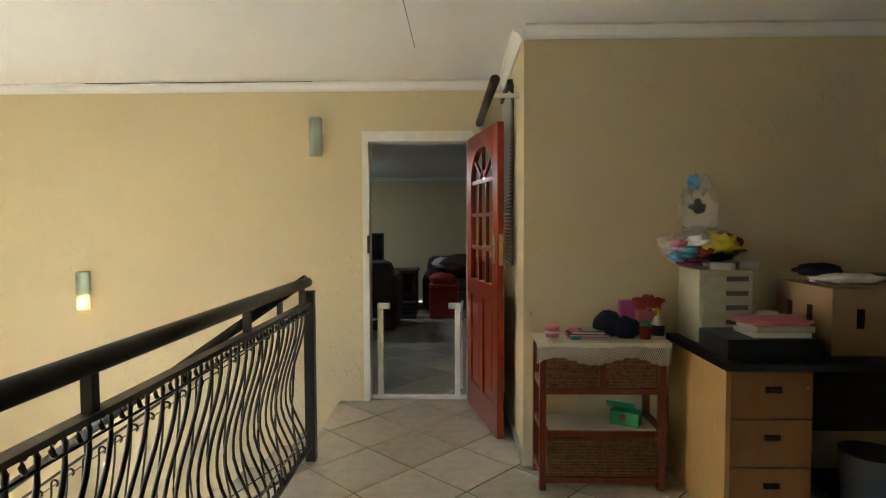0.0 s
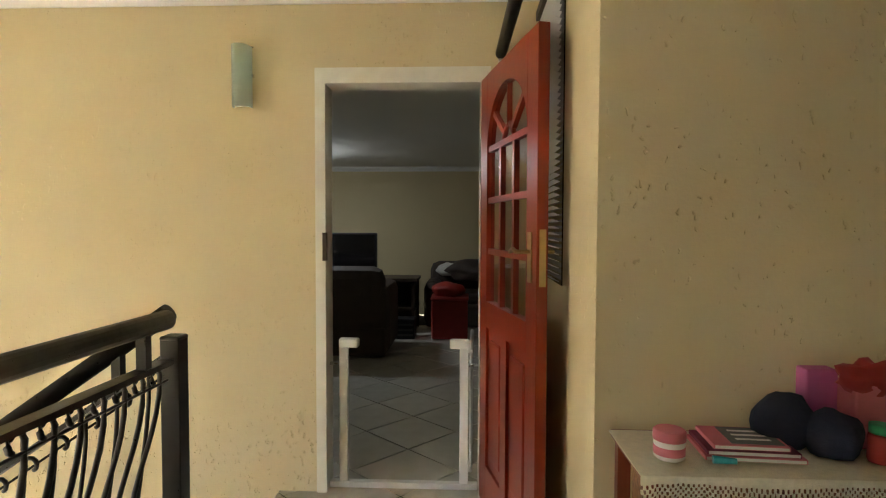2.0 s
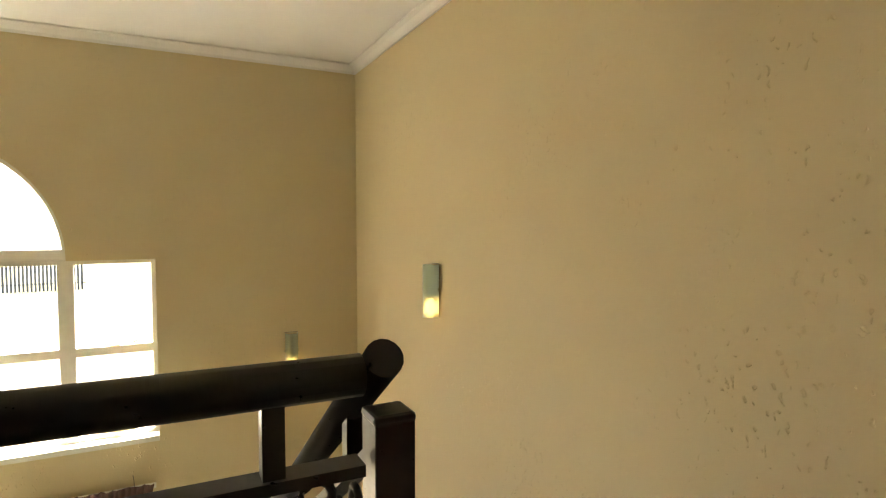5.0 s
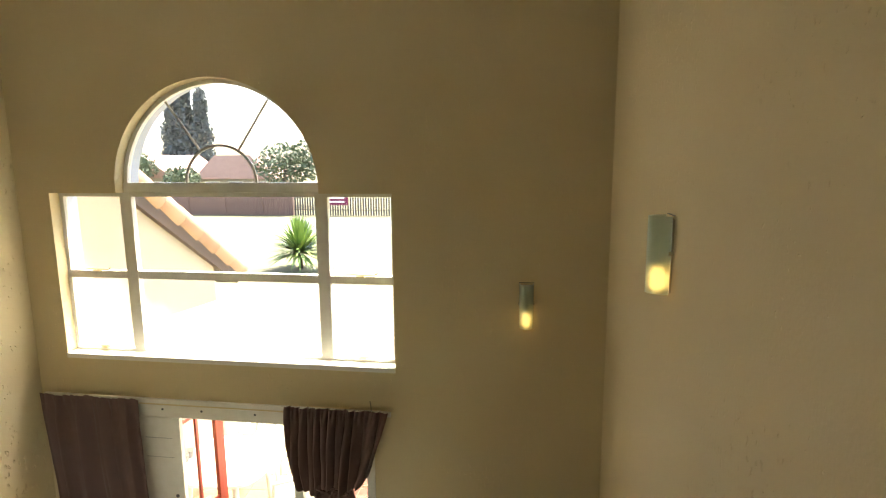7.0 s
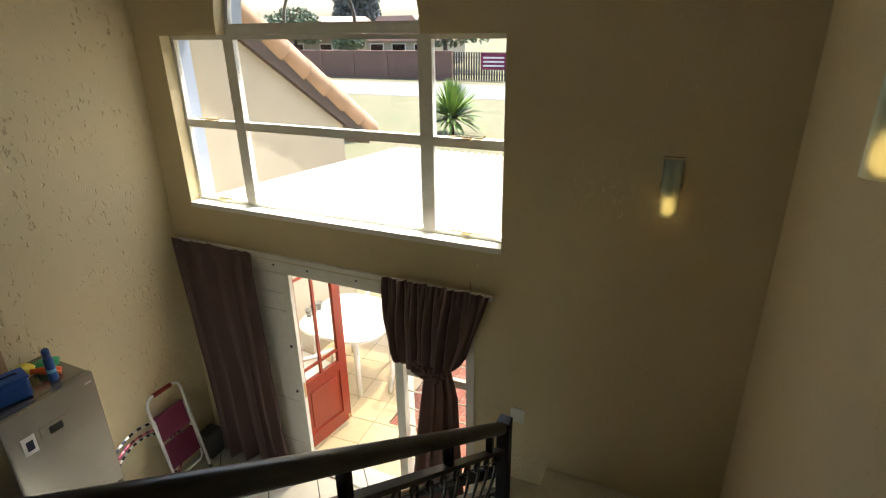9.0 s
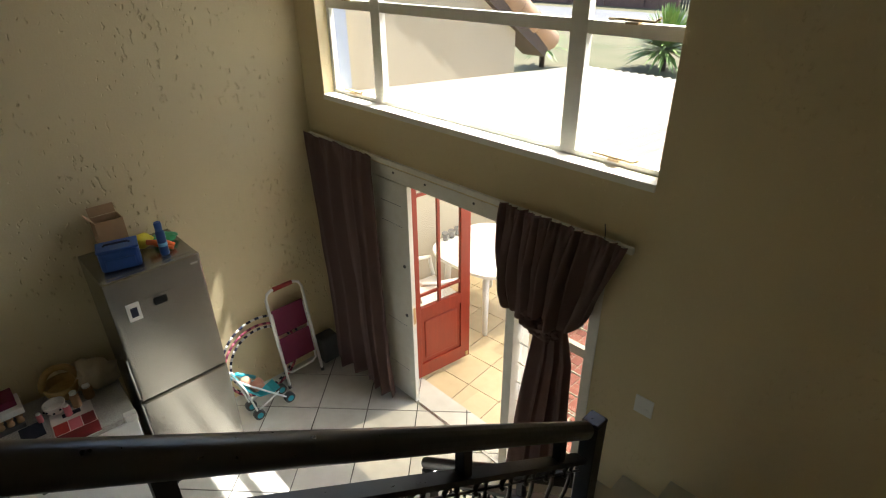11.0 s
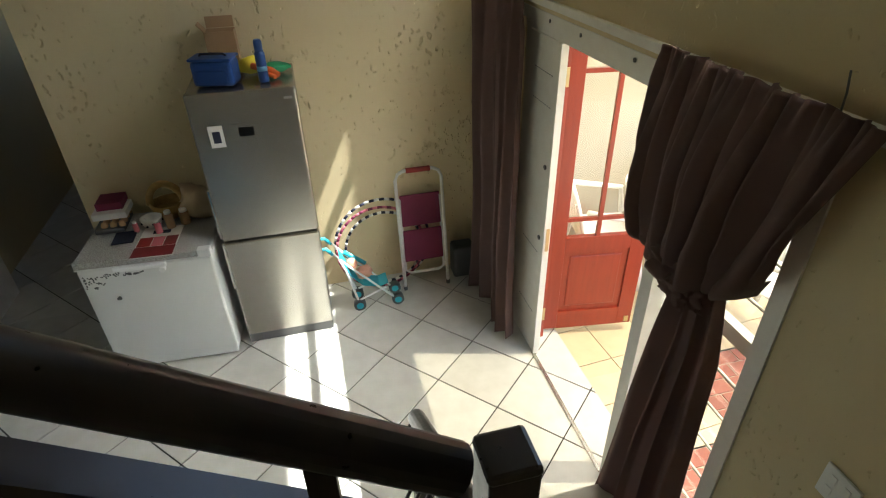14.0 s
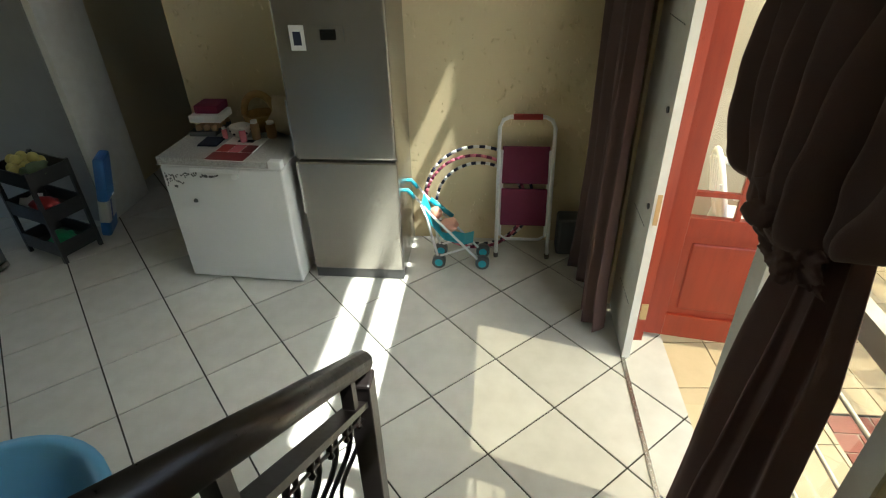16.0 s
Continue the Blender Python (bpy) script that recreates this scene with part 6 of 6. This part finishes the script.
# ---- floor tiles, each a piece of its own ----
def tile_mesh(side, top, lip=0.003):
    b = bmesh.new()
    h = side / 2 - lip
    lo = [b.verts.new((sx * h, sy * h, -0.006)) for sx, sy in ((-1, -1), (1, -1), (1, 1), (-1, 1))]
    mid = [b.verts.new((sx * h, sy * h, -0.0012)) for sx, sy in ((-1, -1), (1, -1), (1, 1), (-1, 1))]
    hi = [b.verts.new((sx * (h - 0.0015), sy * (h - 0.0015), 0)) for sx, sy in ((-1, -1), (1, -1), (1, 1), (-1, 1))]
    b.faces.new(hi)
    for r, q in ((lo, mid), (mid, hi)):
        for i in range(4):
            b.faces.new((r[i], r[(i + 1) % 4], q[(i + 1) % 4], q[i]))
    me = bpy.data.meshes.new("tile")
    b.to_mesh(me)
    b.free()
    me.materials.append(top)
    return me


def clipped(side, ox, oy, ang, rect, z, material, lip=0.003):
    """The tile at (ox, oy) cut to the rectangle (x0, x1, y0, y1)."""
    b = bmesh.new()
    h = side / 2 - lip
    c, s = math.cos(ang), math.sin(ang)
    poly = [(ox + c * px * h - s * py * h, oy + s * px * h + c * py * h) for px, py in ((-1, -1), (1, -1), (1, 1), (-1, 1))]
    for axis, lim, keep in ((0, rect[0], 1), (0, rect[1], -1), (1, rect[2], 1), (1, rect[3], -1)):
        out = []
        for i in range(len(poly)):
            p, q = poly[i], poly[(i + 1) % len(poly)]
            dp, dq = (p[axis] - lim) * keep, (q[axis] - lim) * keep
            if dp >= 0:
                out.append(p)
            if dp * dq < 0:
                u = dp / (dp - dq)
                out.append((p[0] + (q[0] - p[0]) * u, p[1] + (q[1] - p[1]) * u))
        poly = out
        if len(poly) < 3:
            return None
    prism(b, poly, "z", z - 0.006, z)
    return b


def tiled(floor, side, org, ang, rect, z, material, name="tile", lip=0.003):
    whole = tile_mesh(side, material, lip)
    ang = radians(ang)
    c, s = math.cos(ang), math.sin(ang)
    r = max(rect[1] - rect[0], rect[3] - rect[2])
    n_ = int(r * 1.5 / side) + 3
    mx, my = (rect[0] + rect[1]) / 2, (rect[2] + rect[3]) / 2
    bi = round(((mx - org[0]) * c + (my - org[1]) * s) / side)
    bj = round((-(mx - org[0]) * s + (my - org[1]) * c) / side)
    ext = side / 2 * (abs(c) + abs(s))
    for i in range(bi - n_, bi + n_):
        for j in range(bj - n_, bj + n_):
            u, v = (i + 0.5) * side, (j + 0.5) * side
            x, y = org[0] + c * u - s * v, org[1] + s * u + c * v
            if x < rect[0] - ext or x > rect[1] + ext or y < rect[2] - ext or y > rect[3] + ext:
                continue
            if x > rect[0] + ext and x < rect[1] - ext and y > rect[2] + ext and y < rect[3] - ext:
                ob = new(name, whole)
                ob.matrix_world = Matrix.Translation((x, y, z + random.uniform(-0.0004, 0.0004))) @ pose(0, 0, 0, random.uniform(-0.08, 0.08), random.uniform(-0.08, 0.08), math.degrees(ang))
            else:
                b = clipped(side, x, y, ang, rect, z, material, lip)
                if b is None:
                    continue
                ob = link(name, b, material)
            ob.parent = floor
            ob.matrix_parent_inverse = floor.matrix_world.inverted()


by = bpy.data.objects
for area in ((WEST_OUT, 0.9, -0.18, 3.3), (-1.27, 0.9, -3.2, -0.18)):
    tiled(by["floor_lower"], 0.415, (-3.279, 1.167), 42.5, area, 0.0, TILE_W, lip=0.004)
tiled(by["floor_upper"], 0.413, (-0.0646, 3.3436), 47.36, (EDGE, 2.4, 1.2, NORTH + 0.15), UP, TILE, lip=0.0042)
tiled(by["floor_lounge"], 0.413, (-0.0646, 3.3436), 47.36, (-2.0, 2.0, NORTH + 0.15, 9.0), UP - 0.001, TILE_W, lip=0.004)
for area in ((-7.6, WEST_OUT, -0.1, 1.38), (-4.8, WEST_OUT, 1.38, 2.0)):
    tiled(by["patio_floor"], 0.33, (-4.4, 0.93), 4, area, -0.03, TILE_P)


def pavers(floor, rect, z):
    me = tile_mesh(0.2, PAVER)
    for i in range(int((rect[1] - rect[0]) / 0.205 + 0.5)):
        for j in range(int((rect[3] - rect[2]) / 0.105)):
            ob = new("brick", me)
            ob.matrix_world = Matrix.Translation((rect[0] + 0.1 + i * 0.205 + 0.1 * (j % 2), rect[2] + 0.05 + j * 0.105, z)) @ Matrix.Diagonal((1, 0.5, 1, 1))
            ob.parent = floor
            ob.matrix_parent_inverse = floor.matrix_world.inverted()


pavers(by["pavement"], (-6.45, -4.82, 1.385, 2.6), -0.044)
pavers(by["pavement"], (-4.8, -4.2, 2.005, 2.9), -0.044)
